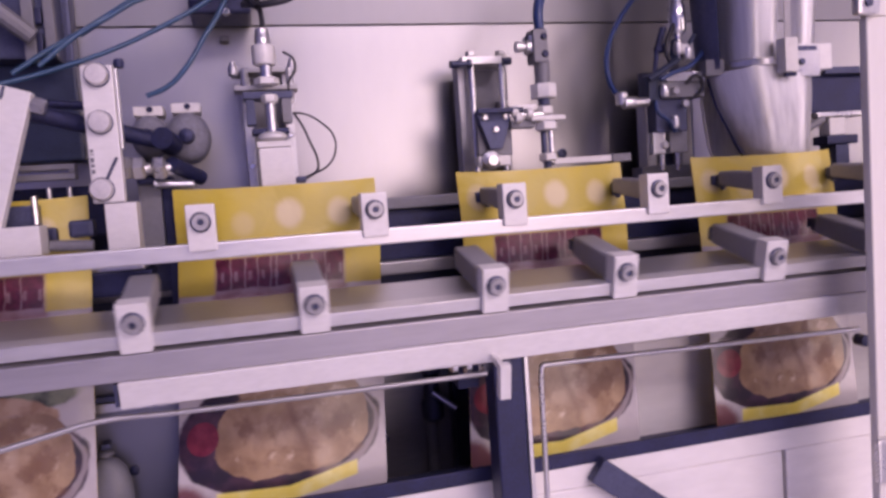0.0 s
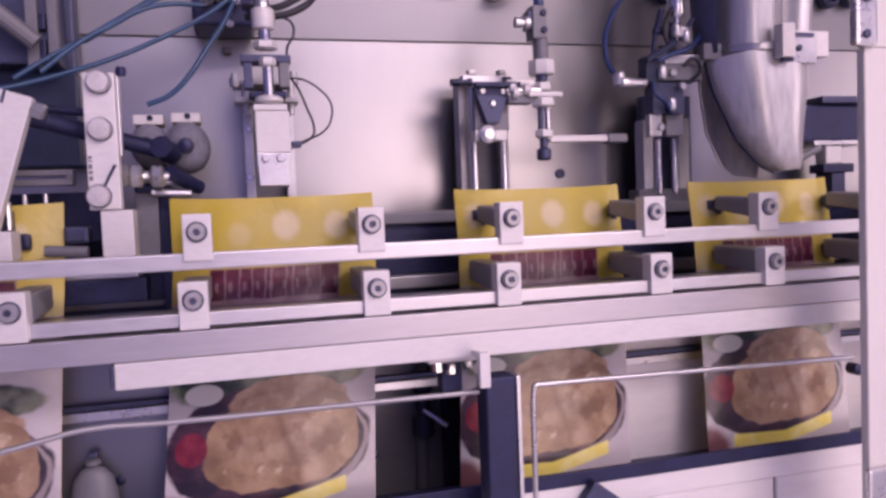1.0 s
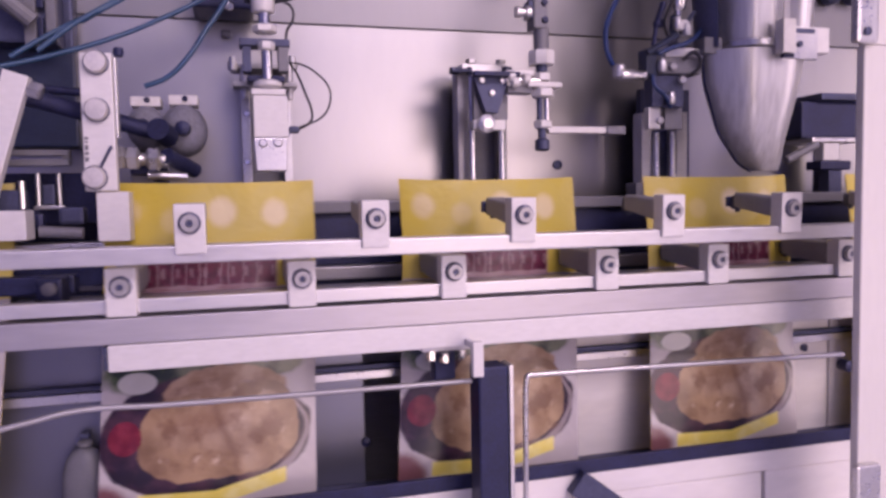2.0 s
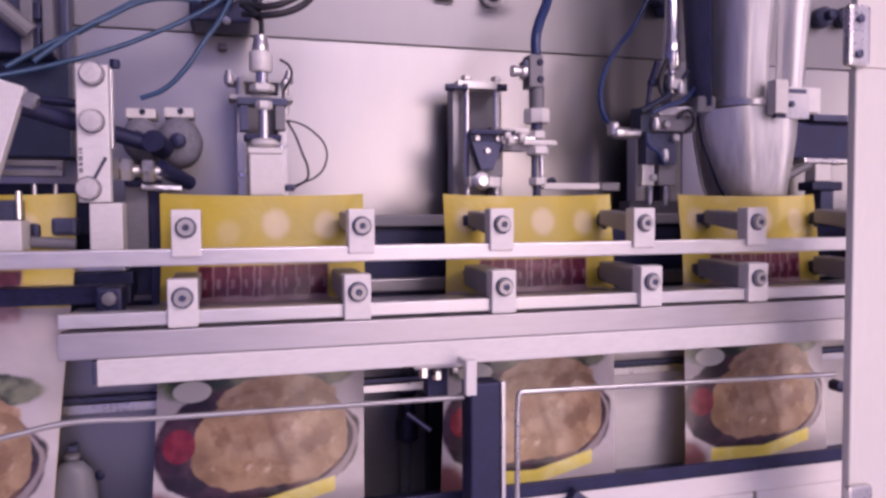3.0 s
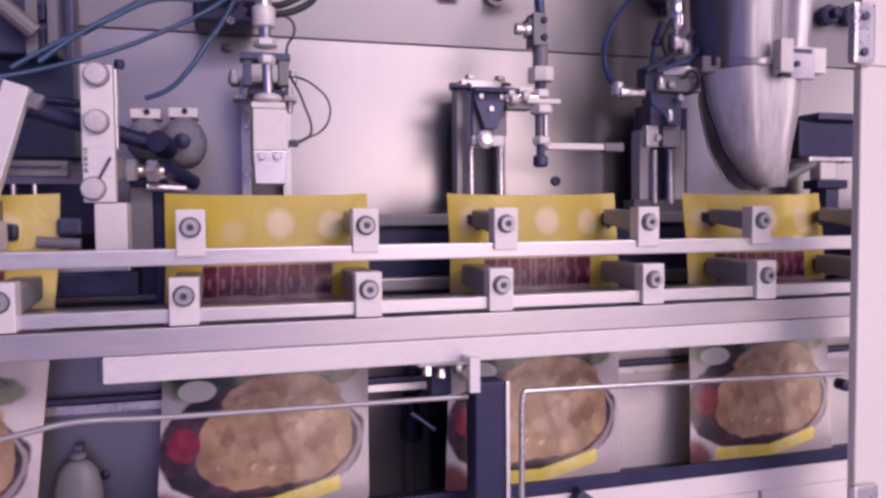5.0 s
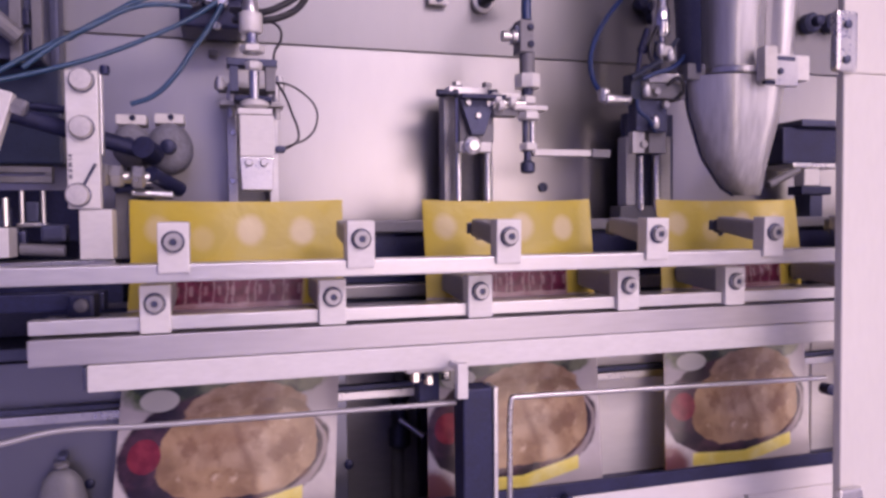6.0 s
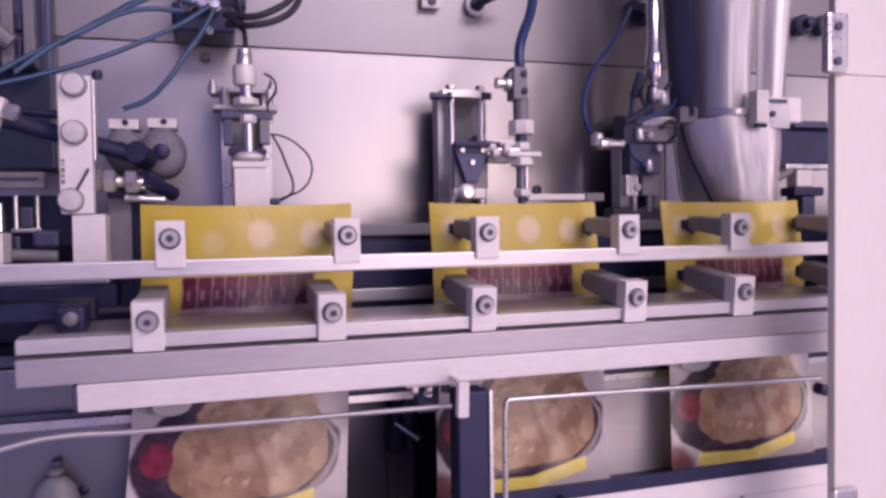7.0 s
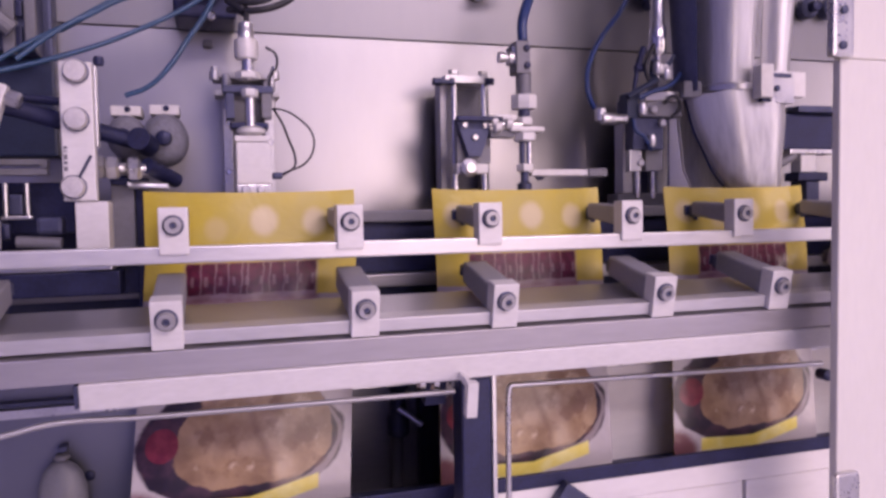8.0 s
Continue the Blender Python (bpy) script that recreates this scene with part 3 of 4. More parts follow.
tube("sensor_wire", [(0.0569, 0.8300, 1.3895), (0.0653, 0.8250, 1.3736), (0.0718, 0.8200, 1.3547), (0.0781, 0.8200, 1.3363), (0.0773, 0.8200, 1.3258), (0.0658, 0.8220, 1.3172), (0.0551, 0.8250, 1.3137)], 0.0013, CABLE, head)
tube("sensor_wire", [(0.0509, 0.8300, 1.4556), (0.0609, 0.8280, 1.4478), (0.0618, 0.8280, 1.4355), (0.0551, 0.8300, 1.4233), (0.0537, 0.8300, 1.4140)], 0.0014, CABLE, head)
part("sensor_plug", box(0.0532, 0.0640, 0.8150, 0.8270, 1.3117, 1.3190, 0.002), DARK, head)

# ---- station two: slide with a long air nozzle ----
sb = thing("slide_bracket", "steel slide bracket with two bright posts and a top plate", "slide bracket")
part("top_plate", box(0.2739, 0.3364, 0.8944, 0.9428, 1.4122, 1.4215, 0.001), STEEL, sb)
for px in ((0.2871, 0.9008), (0.3271, 0.9008)):
    turned("post", [(0.0045, 1.2629), (0.0045, 1.4151)], (px[0], px[1], 0), STEEL_BRIGHT, sb)
    hexnut("post_nut", (px[0], px[1], 1.4225), 0.0068, 0.006, STEEL, sb)
part("side_rail", box(0.2727, 0.2865, 0.9137, 0.9374, 1.2766, 1.4145, 0.001), ALU_DULL, sb)
part("side_strip", box(0.2868, 0.2919, 0.9137, 0.9331, 1.2764, 1.4120, 0.001), PALE, sb)
part("back_plate", box(0.2798, 0.3485, 0.9379, 0.9508, 1.2567, 1.4183, 0.001), GREY, sb)
part("right_rail", box(0.3298, 0.3394, 0.9137, 0.9374, 1.2763, 1.3692, 0.001), ALU_DULL, sb)
part("foot", box(0.2678, 0.3399, 0.9084, 0.9374, 1.2565, 1.2755, 0.001), DARK, sb)
turned("side_stud", [(0.0032, -0.0172), (0.0032, 0.0043), (0.0054, 0.0043), (0.0054, 0.0086)], (0.2762, 0.8922, 1.4121), DARK, sb, "X", 12)
for px in ((0.2660, 0.9030, 1.4136), (0.3324, 0.8922, 1.4143)):
    turned("stud", [(0.0048, -0.0054), (0.0048, 0.0054)], px, BLACK, sb, "X", 12)

noz = thing("air_nozzle_slide", "steel slide with a clamped air nozzle and pale nuts", "air nozzle")
part("slide_plate", box(0.2700, 0.3131, 0.8380, 0.8480, 1.3305, 1.3833, 0.001), GREY, noz)
g = bmesh.new()
bm_box(g, 0.2662, 0.3116, 0.8260, 0.8370, 1.3374, 1.3808, 0.001)
for v in g.verts:
    if v.co.z < 1.3574:
        v.co.x = 0.2887 + (v.co.x - 0.2887) * 0.35
part("gusset", g, DARK, noz)
for px in ((0.2760, 0.8255, 1.3745), (0.3020, 0.8255, 1.3745), (0.2887, 0.8255, 1.3600)):
    bolt_y("gusset_screw", px, 0.0036, noz, STEEL, 0.003)
part("gusset_shelf", box(0.2640, 0.3200, 0.8120, 0.8255, 1.3780, 1.3835, 0.001), BLACK, noz)
part("slide_foot", box(0.2677, 0.3076, 0.8320, 0.8480, 1.3178, 1.3299, 0.001), PALE, noz)
turned("roller", [(0.010, 0.004), (0.0105, 0.0), (0.0105, -0.006), (0.006, -0.008), (0.006, -0.010), (0.0005, -0.010)], (0.2812, 0.8280, 1.3241), STEEL, noz, "Y", 24)
part("arm", box(0.3061, 0.3407, 0.8220, 0.8420, 1.3806, 1.3873, 0.001), PALE, noz)
part("arm", box(0.3073, 0.3390, 0.8220, 0.8420, 1.3604, 1.3698, 0.001), GREY, noz)
turned("cross_pin", [(0.0035, -0.004), (0.0035, 0.038)], (0.3081, 0.8200, 1.3751), STEEL_BRIGHT, noz, "X", 14)
for px in ((0.3102, 0.8180, 1.3789), (0.3144, 0.8180, 1.3717), (0.3288, 0.8180, 1.3761)):
    turned("pin_collar", [(0.0055, -0.004), (0.0065, -0.003), (0.0065, 0.003), (0.0055, 0.004)], px, PALE, noz, "X", 14)
part("clamp_plate", box(0.3304, 0.3743, 0.8150, 0.8410, 1.3670, 1.3730, 0.002), PALE, noz)
nx = 0.3518
ny = 0.826
turned("nozzle_cap", [(0.0155, 1.3943), (0.0165, 1.3963), (0.0165, 1.4085), (0.0155, 1.4106)], (nx, ny, 0), PALE, noz, seg=8)
turned("nozzle_neck", [(0.007, 1.3861), (0.007, 1.3950)], (nx, ny, 0), DARK, noz)
hexnut("upper_nut", (nx, ny, 1.3752), 0.011, 0.0095, PALE, noz)
hexnut("under_nut", (nx + 0.001, ny, 1.3556), 0.0145, 0.011, PALE, noz)
turned("nozzle_tube", [(0.0035, 1.3180), (0.0035, 1.3562)], (nx - 0.003, ny, 0), DARK, noz)
turned("nozzle_tube", [(0.0035, 1.3180), (0.0035, 1.3562)], (nx + 0.006, ny, 0), STEEL_BRIGHT, noz)
hexnut("tip_nut", (nx + 0.001, ny, 1.3194), 0.0115, 0.0095, PALE, noz)
turned("nozzle_tip", [(0.0060, 1.2925), (0.0088, 1.2945), (0.0088, 1.3050), (0.0060, 1.3068), (0.0048, 1.3078), (0.0048, 1.3201)], (nx, ny, 0), DARK, noz)
part("valve_body", box(0.3385, 0.3567, 0.8150, 0.8390, 1.4352, 1.4739, 0.002), GREY, noz)
part("valve_port", box(0.3333, 0.3413, 0.8180, 0.8360, 1.4473, 1.4673, 0.001), DARK, noz)
for px in ((0.3517, 0.8150, 1.4648), (0.3522, 0.8150, 1.4448)):
    bolt_y("valve_screw", px, 0.004, noz, BLACK, 0.003)
turned("valve_knob", [(0.008, 0), (0.008, -0.005), (0.005, -0.006), (0.005, -0.010), (0.0065, -0.011), (0.0065, -0.017)], (0.3356, 0.8220, 1.4541), STEEL, noz, "X", 16)
turned("air_pipe", [(0.009, 1.4092), (0.0095, 1.4377)], (nx, ny, 0), GREY, noz)
tube("blue_hose", [(0.3514, 0.8260, 1.4755), (0.3517, 0.8280, 1.4949), (0.3593, 0.8350, 1.5164), (0.3751, 0.8500, 1.5442), (0.3921, 0.8700, 1.5873)], 0.0062, BLUE, noz, "dark blue air hose")
part("blow_bar", box(0.3648, 0.4673, 0.8350, 0.8490, 1.3151, 1.3229, 0.001), PALE, noz)
part("blow_bar_end", box(0.4418, 0.4672, 0.8320, 0.8500, 1.3138, 1.3238, 0.001), GREY, noz)

# ---- station three: spreader slide beside the funnel ----
sc = thing("slide_bracket", "dark steel slide bracket beside the filling funnel", "slide bracket")
part("side_rail", box(0.5378, 0.5539, 0.9137, 0.9374, 1.2699, 1.3663, 0.001), ALU, sc)
part("side_rail", box(0.5921, 0.6088, 0.9137, 0.9374, 1.2696, 1.3675, 0.001), ALU, sc)
part("back_plate", box(0.5503, 0.6287, 0.9379, 0.9508, 1.2539, 1.4025, 0.001), DARK, sc)
part("foot", box(0.5255, 0.6161, 0.9084, 0.9374, 1.2505, 1.2696, 0.001), GREY, sc)
for px in (0.5570, 0.5814):
    turned("post", [(0.0043, 1.2629), (0.0043, 1.3386)], (px, 0.9084, 0), STEEL_BRIGHT, sc)

spr = thing("spreader_slide", "dark spreader slide with a bright air cylinder on top", "spreader")
part("body", box(0.5011, 0.5455, 0.8260, 0.8480, 1.3471, 1.3881, 0.002), DARK, spr)
part("body_plate", box(0.5264, 0.5516, 0.8380, 0.8500, 1.3209, 1.3487, 0.001), GREY, spr)
part("shoulder", box(0.5033, 0.5684, 0.8200, 0.8500, 1.3883, 1.4083, 0.002), GREY, spr)
part("shoulder_plate", box(0.5142, 0.5687, 0.8180, 0.8480, 1.4082, 1.4196, 0.001), STEEL, spr)
part("funnel_arm", box(0.5384, 0.6063, 0.8300, 0.8520, 1.4245, 1.4376, 0.001), GREY, spr)
part("side_block", box(0.4872, 0.5032, 0.8160, 0.8380, 1.3850, 1.4174, 0.002), BLUEBLACK, spr)
cx3, cy3 = 0.5361, 0.826
turned("cylinder_rod", [(0.0045, 1.4353), (0.0045, 1.4676)], (cx3, cy3, 0), STEEL_BRIGHT, spr)
turned("cylinder", [(0.008, 1.4668), (0.0105, 1.4711), (0.0105, 1.5011), (0.0085, 1.5040), (0.0085, 1.5782)], (cx3, cy3, 0), STEEL_BRIGHT, spr)
hexnut("rod_nut", (cx3 + 0.002, cy3 - 0.004, 1.4411), 0.011, 0.012, PALE, spr)
lev = bmesh.new()
bm_rod(lev, (0.5126, 0.8200, 1.4740), (0.5027, 0.8200, 1.4452), 0.0042, 10)
bm_rod(lev, (0.5027, 0.8200, 1.4452), (0.4947, 0.8150, 1.4137), 0.003, 10)
bm_rod(lev, (0.5011, 0.8200, 1.4466), (0.5157, 0.8200, 1.4501), 0.005, 10)
part("toggle", lev, BLACK, spr)
lev = bmesh.new()
bm_rod(lev, (0.5582, 0.8220, 1.4656), (0.5382, 0.8220, 1.4403), 0.003, 10)
bm_rod(lev, (0.5301, 0.8220, 1.4591), (0.5267, 0.8220, 1.4340), 0.0055, 10)
bm_rod(lev, (0.4837, 0.8100, 1.4102), (0.5255, 0.8100, 1.4330), 0.004, 10)
part("linkage", lev, BLUEBLACK, spr)
turned("elbow_fitting", [(0.0065, -0.024), (0.0075, -0.022), (0.0075, -0.004), (0.006, -0.002), (0.006, 0.010)], (0.4767, 0.8200, 1.3843), STEEL, spr, "X", 16)
turned("elbow_mouth", [(0.0075, -0.002), (0.0075, 0.012), (0.005, 0.014)], (0.4543, 0.8250, 1.3844), STEEL, spr, "Z", 16)
tube("blue_hose", [(0.4543, 0.8250, 1.3893), (0.4499, 0.8400, 1.4070), (0.4490, 0.8500, 1.4359), (0.4594, 0.8600, 1.4637), (0.4814, 0.8700, 1.4965), (0.5150, 0.8800, 1.5348), (0.5367, 0.8800, 1.5740)], 0.0034, BLUE, spr, "dark blue air hose")
for px in ((0.5239, 0.8180, 1.3962), (0.5383, 0.8200, 1.3805), (0.5131, 0.8300, 1.3308)):
    bolt_y("screw", px, 0.005, spr, STEEL, 0.004)

for pts, r, m3 in (([(0.5205, 0.8150, 1.4253), (0.5106, 0.8120, 1.4454), (0.5175, 0.8150, 1.4640), (0.5354, 0.8250, 1.4851)], 0.0028, CABLE),
                   ([(0.4996, 0.8100, 1.4095), (0.5160, 0.8080, 1.4168), (0.5431, 0.8120, 1.4257), (0.5763, 0.8300, 1.4524), (0.6034, 0.8600, 1.4903)], 0.003, BLUE),
                   ([(0.5384, 0.8150, 1.4047), (0.5513, 0.8120, 1.4132), (0.5616, 0.8150, 1.3984), (0.5524, 0.8200, 1.3874)], 0.0024, CABLE),
                   ([(0.4927, 0.8120, 1.3844), (0.4958, 0.8120, 1.3704), (0.5105, 0.8150, 1.3613), (0.5246, 0.8220, 1.3467)], 0.0026, BLUE)):
    tube("thin_hose", pts, r, m3, spr)
for px in ((0.5288, 0.8150, 1.4483), (0.5418, 0.8150, 1.4419), (0.5056, 0.8120, 1.3960), (0.5234, 0.8200, 1.3579)):
    turned("small_fitting", [(0.004, -0.008), (0.0055, -0.006), (0.0055, 0.004), (0.0035, 0.008)], px, STEEL, spr, "Z", 12)
part("tie_plate", box(0.4984, 0.5148, 0.8300, 0.8420, 1.3199, 1.3472, 0.001), STEEL, spr)

# ---- filling funnel: a split spout that opens when it sinks into the pouch ----
fun = thing("filling_funnel", "polished stainless filling funnel with a split spout", "funnel")
fx, fy = 0.6350, 0.828
zc = 1.4240


def shell(profile, a0, a1, seg=20, thick=0.0012, ripple=0.0):
    """A bent sheet: rows of (half width, half depth, centre x, z), swept between two angles."""
    bm = bmesh.new()
    rings = []
    for off in (0.0, -thick):
        rows = []
        for w, d, c, z in profile:
            rows.append([bm.verts.new((c + (w + off) * math.cos(a), (d + off) * (1 + ripple * math.cos(6 * a)) * math.sin(a), z)) for a in (a0 + (a1 - a0) * i / seg for i in range(seg + 1))])
        rings.append(rows)
    outer, inner = rings
    for j in range(len(profile) - 1):
        for i in range(seg):
            bm.faces.new((outer[j][i], outer[j][i + 1], outer[j + 1][i + 1], outer[j + 1][i]))
            bm.faces.new((inner[j][i + 1], inner[j][i], inner[j + 1][i], inner[j + 1][i + 1]))
        for i in (0, seg):
            bm.faces.new((outer[j][i], inner[j][i], inner[j + 1][i], outer[j + 1][i]))
    for j in (0, len(profile) - 1):
        for i in range(seg):
            bm.faces.new((outer[j][i], outer[j][i + 1], inner[j][i + 1], inner[j][i]))
    bmesh.ops.recalc_face_normals(bm, faces=bm.faces[:])
    return bm


fun.location = (fx, fy, zc)
part("upper_tube", shell([(0.0365, 0.040, 0.0, 0.004), (0.0385, 0.042, -0.001, 0.06), (0.045, 0.048, -0.001, 0.16), (0.056, 0.056, -0.002, 0.30)], 0, 2 * math.pi, 48, ripple=0.03), FUNNEL, fun, smooth=True)
part("side_sheet", shell([(0.024, 0.034, 0.066, -0.002), (0.027, 0.038, 0.070, 0.10), (0.034, 0.042, 0.082, 0.30)], -2.6, 0.9, 24), FUNNEL, fun, smooth=True)
# Dark sheet: the shade on the funnel's left face, put into the colour.
part("painted_shade_sheet", shell([(0.026, 0.030, -0.040, -0.004), (0.028, 0.034, -0.043, 0.10), (0.036, 0.042, -0.050, 0.30)], 2.2, 4.1, 20), DARK, fun, smooth=True)
part("collar", shell([(0.039, 0.046, 0.0, -0.006), (0.042, 0.049, 0.0, -0.004), (0.042, 0.049, 0.0, 0.003), (0.039, 0.046, 0.0, 0.005)], 0.6 * math.pi, 2.1 * math.pi, 40), STEEL, fun, smooth=True)
part("rear_arm", box(-0.072, -0.046, -0.020, 0.010, -0.012, 0.008, 0.001), GREY, fun)
part("clip_block", box(0.0095, 0.0280, -0.062, -0.046, -0.016, 0.025, 0.001), PALE, fun)
part("clip_block", box(0.0745, 0.0955, -0.042, -0.026, -0.011, 0.021, 0.001), PALE, fun)
part("clip_plate", box(0.0310, 0.0742, -0.046, -0.038, -0.020, 0.020, 0.001), STEEL, fun)
part("clip_slot", box(0.0380, 0.0680, -0.0475, -0.0462, 0.012, 0.017, 0), DARK, fun)
part("clip_pad", box(0.0150, 0.0300, -0.056, -0.050, -0.0205, -0.0163, 0), BLACK, fun)
bolt_y("clip_screw", (0.046, -0.0465, -0.002), 0.004, fun, DARK, 0.003)
JAW = [(0.0745, 0.046, 0.0115, -0.007), (0.0682, 0.044, 0.0102, -0.047), (0.0610, 0.040, 0.0110, -0.072), (0.0502, 0.032, 0.0122, -0.107), (0.0399, 0.024, 0.0179, -0.130), (0.0325, 0.017, 0.0240, -0.147), (0.0215, 0.010, 0.0320, -0.158)]
jaw_front = part("spout_jaw", shell(JAW, math.pi, 2.12 * math.pi, 40, ripple=0.045), FUNNEL, fun, smooth=True)
for side in (-1, 1):
    tube("jaw_edge", [(c + side * w, -0.001, z) for w, d, c, z in JAW], 0.0017, BLACK, jaw_front)
jaw_rear = part("spout_jaw", shell([(w * 0.96, d * 0.9, c, z) for w, d, c, z in JAW], 0.12 * math.pi, 0.98 * math.pi, 30), FUNNEL, fun, smooth=True)

# ---- things beside the funnel ----
box_r = thing("sensor_box", "black sensor box on a bracket behind the guard door", "sensor box")
part("case", box(0.7899, 0.8982, 0.9000, 0.9600, 1.3305, 1.3845, 0.004), BLACK, box_r)
part("lid", box(0.8154, 0.9093, 0.8900, 0.9700, 1.3854, 1.3955, 0.002), DARK, box_r)
part("base", box(0.7958, 0.8833, 0.8850, 0.9450, 1.3234, 1.3309, 0.002), STEEL, box_r)
part("stand", box(0.8545, 0.8868, 0.9300, 0.9500, 1.2439, 1.3262, 0.001), DARK, box_r)
clu = thing("cable_clamp", "pale cable clamp with dark screws below the sensor box", "cable clamp")
part("body", box(0.8151, 0.8438, 0.8850, 0.9050, 1.2975, 1.3225, 0.002), WHITE, clu)
part("arm", rod((0.7554, 0.8900, 1.2985), (0.8074, 0.8900, 1.3210), 0.006, 14), GREY, clu)
part("foot", box(0.8065, 0.8597, 0.8800, 0.9100, 1.2840, 1.2969, 0.002), BLACK, clu)
part("stem", box(0.8254, 0.8481, 0.8850, 0.9050, 1.2474, 1.2838, 0.001), DARK, clu)
for i, (px, r) in enumerate((((0.8949, 0.9676, 1.5581), 0.016), ((0.9374, 0.9676, 1.5609), 0.016))):
    c = thing("cable_gland", "dark round cable gland screwed into the upper panel", "cable gland", "glands on the upper panel")
    turned("ring", [(r, 0.001), (r, -0.012), (r * 0.75, -0.016)], px, DARK, c, "Y", 22)
    turned("core", [(r * 0.55, -0.0165), (r * 0.5, -0.028), (r * 0.3, -0.030)], px, BLACK, c, "Y", 18)
c = thing("cable_gland", "pale ringed cable gland with a black cable in the upper panel", "cable gland", "glands on the upper panel")
turned("ring", [(0.0153, 0.0008), (0.0153, -0.0051), (0.0127, -0.0068)], (0.3462, 0.9676, 1.5521), PALE, c, "Y", 24)
turned("core", [(0.0102, -0.0072), (0.0093, -0.0136), (0.0059, -0.0153)], (0.3462, 0.9676, 1.5521), DARK, c, "Y", 18)
tube("cable", [(0.3421, 0.9540, 1.5478), (0.3474, 0.9328, 1.5497), (0.3628, 0.9243, 1.5558), (0.3878, 0.9158, 1.5656)], 0.006, CABLE, c)
sock = thing("wall_socket", "small pale square socket on the upper panel", "socket")
part("plate", box(0.2670, 0.2948, 0.9599, 0.9680, 1.5421, 1.5677, 0.003), WHITE, sock)
bolt_y("core", (0.2812, 0.9599, 1.5511), 0.006, sock, DARK, 0.002)
for px in ((0.6041, 0.9676, 1.5617), (0.6107, 0.9676, 1.5481), (0.5899, 0.9676, 1.5666)):
    s = thing("round_button", "dark round button on the upper panel", "button", "buttons on the upper panel")
    turned("body", [(0.0085, 0.0008), (0.0093, -0.0034), (0.0093, -0.0119), (0.0068, -0.0153)], px, DARK, s, "Y", 18)
b = bmesh.new()
bm_lathe(b, [(0.0068, 0.0008), (0.0068, -0.0034), (0.0051, -0.0042), (0.0038, -0.0042), (0.0034, -0.0025), (0.0004, -0.0025)], (0.4381, 0.9752, 1.2981), "Y", 18)
tagged(part("panel_bolt", b, DARK, smooth=True), "dark socket bolt in the back panel", "bolt")

# ---- opening gear at the infeed ----
lv = thing("upright_lever", "pale milled lever plate with three large bolts on a block", "lever")
b = bmesh.new()
bm_box(b, -0.1381, -0.1104, 0.7420, 0.7560, 1.2652, 1.3919, 0.0012)
part("lever_plate", b, PALE, lv)
part("lever_side", box(-0.1102, -0.1076, 0.7460, 0.7580, 1.3149, 1.3893, 0.001), STEEL, lv)
part("base_block", box(-0.1297, -0.1015, 0.7450, 0.7750, 1.2182, 1.2647, 0.0012), PALE, lv)
for px in ((-0.1237, 0.7420, 1.3827), (-0.1248, 0.7420, 1.3395), (-0.1292, 0.7420, 1.2777)):
    turned("washer", [(0.0112, 0.0003), (0.0112, -0.0012), (0.0104, -0.0014)], px, DARK, lv, "Y", 28)
    turned("bolt", [(0.0100, -0.0015), (0.0102, -0.0025), (0.0102, -0.0065), (0.0090, -0.0085), (0.0005, -0.0088)], px, STEEL_LEVER, lv, "Y", 28)
for lo, hi in ((1.2925, 1.2965), (1.2985, 1.3015), (1.3030, 1.3075), (1.3095, 1.3110), (1.3125, 1.3150)):
    part("stamped_mark", box(-0.1366, -0.1335, 0.7414, 0.7424, lo, hi, 0), GREY, lv)
n = bmesh.new()
bm_rod(n, (-0.1246, 0.7410, 1.2859), (-0.1137, 0.7410, 1.3066), 0.0014, 8)
part("scribed_groove", n, DARK, lv)
turned("end_pin", [(0.004, 0), (0.005, 0.004), (0.004, 0.008)], (-0.1053, 0.7500, 1.3902), BLACK, lv, "Z", 12)

lv2 = thing("tilted_lever", "pale tilted lever plate with a clamped eye and bolt", "lever")
b = bmesh.new()
bm_box(b, -0.0225, 0.0225, 0, 0.014, -0.17, 0.0, 0.0012)
tl = part("lever_plate", b, PALE, lv2)
bolt_y("bolt", (-0.010, 0, -0.030), 0.0115, lv2, STEEL, 0.007)
part("clamp_slot", box(-0.001, 0.001, -0.002, 0.002, -0.012, -0.0005, 0), DARK, lv2)
turned("clamp_nut", [(0.007, 0.0), (0.008, 0.002), (0.008, 0.010), (0.006, 0.012)], (0.023, 0.007, -0.010), STEEL, lv2, "X", 6)
lv2.matrix_basis = Matrix.Translation((-0.2013, 0.7420, 1.3754)) @ pose(0, 0, 0, 0, 17, 0)
link = thing("link_shaft", "dark diagonal link shaft between the levers and rollers", "link shaft")
part("shaft", rod((-0.2358, 0.7360, 1.3656), (-0.0717, 0.8280, 1.3244), 0.0085, 18), BLACK, link)
part("thin_shaft", rod((-0.2262, 0.7912, 1.3685), (-0.1401, 0.7912, 1.3617), 0.004, 12), BLACK, link)
part("hub", rod((-0.0791, 0.8050, 1.3291), (-0.0720, 0.8326, 1.3237), 0.0115, 20), BLACK, link)
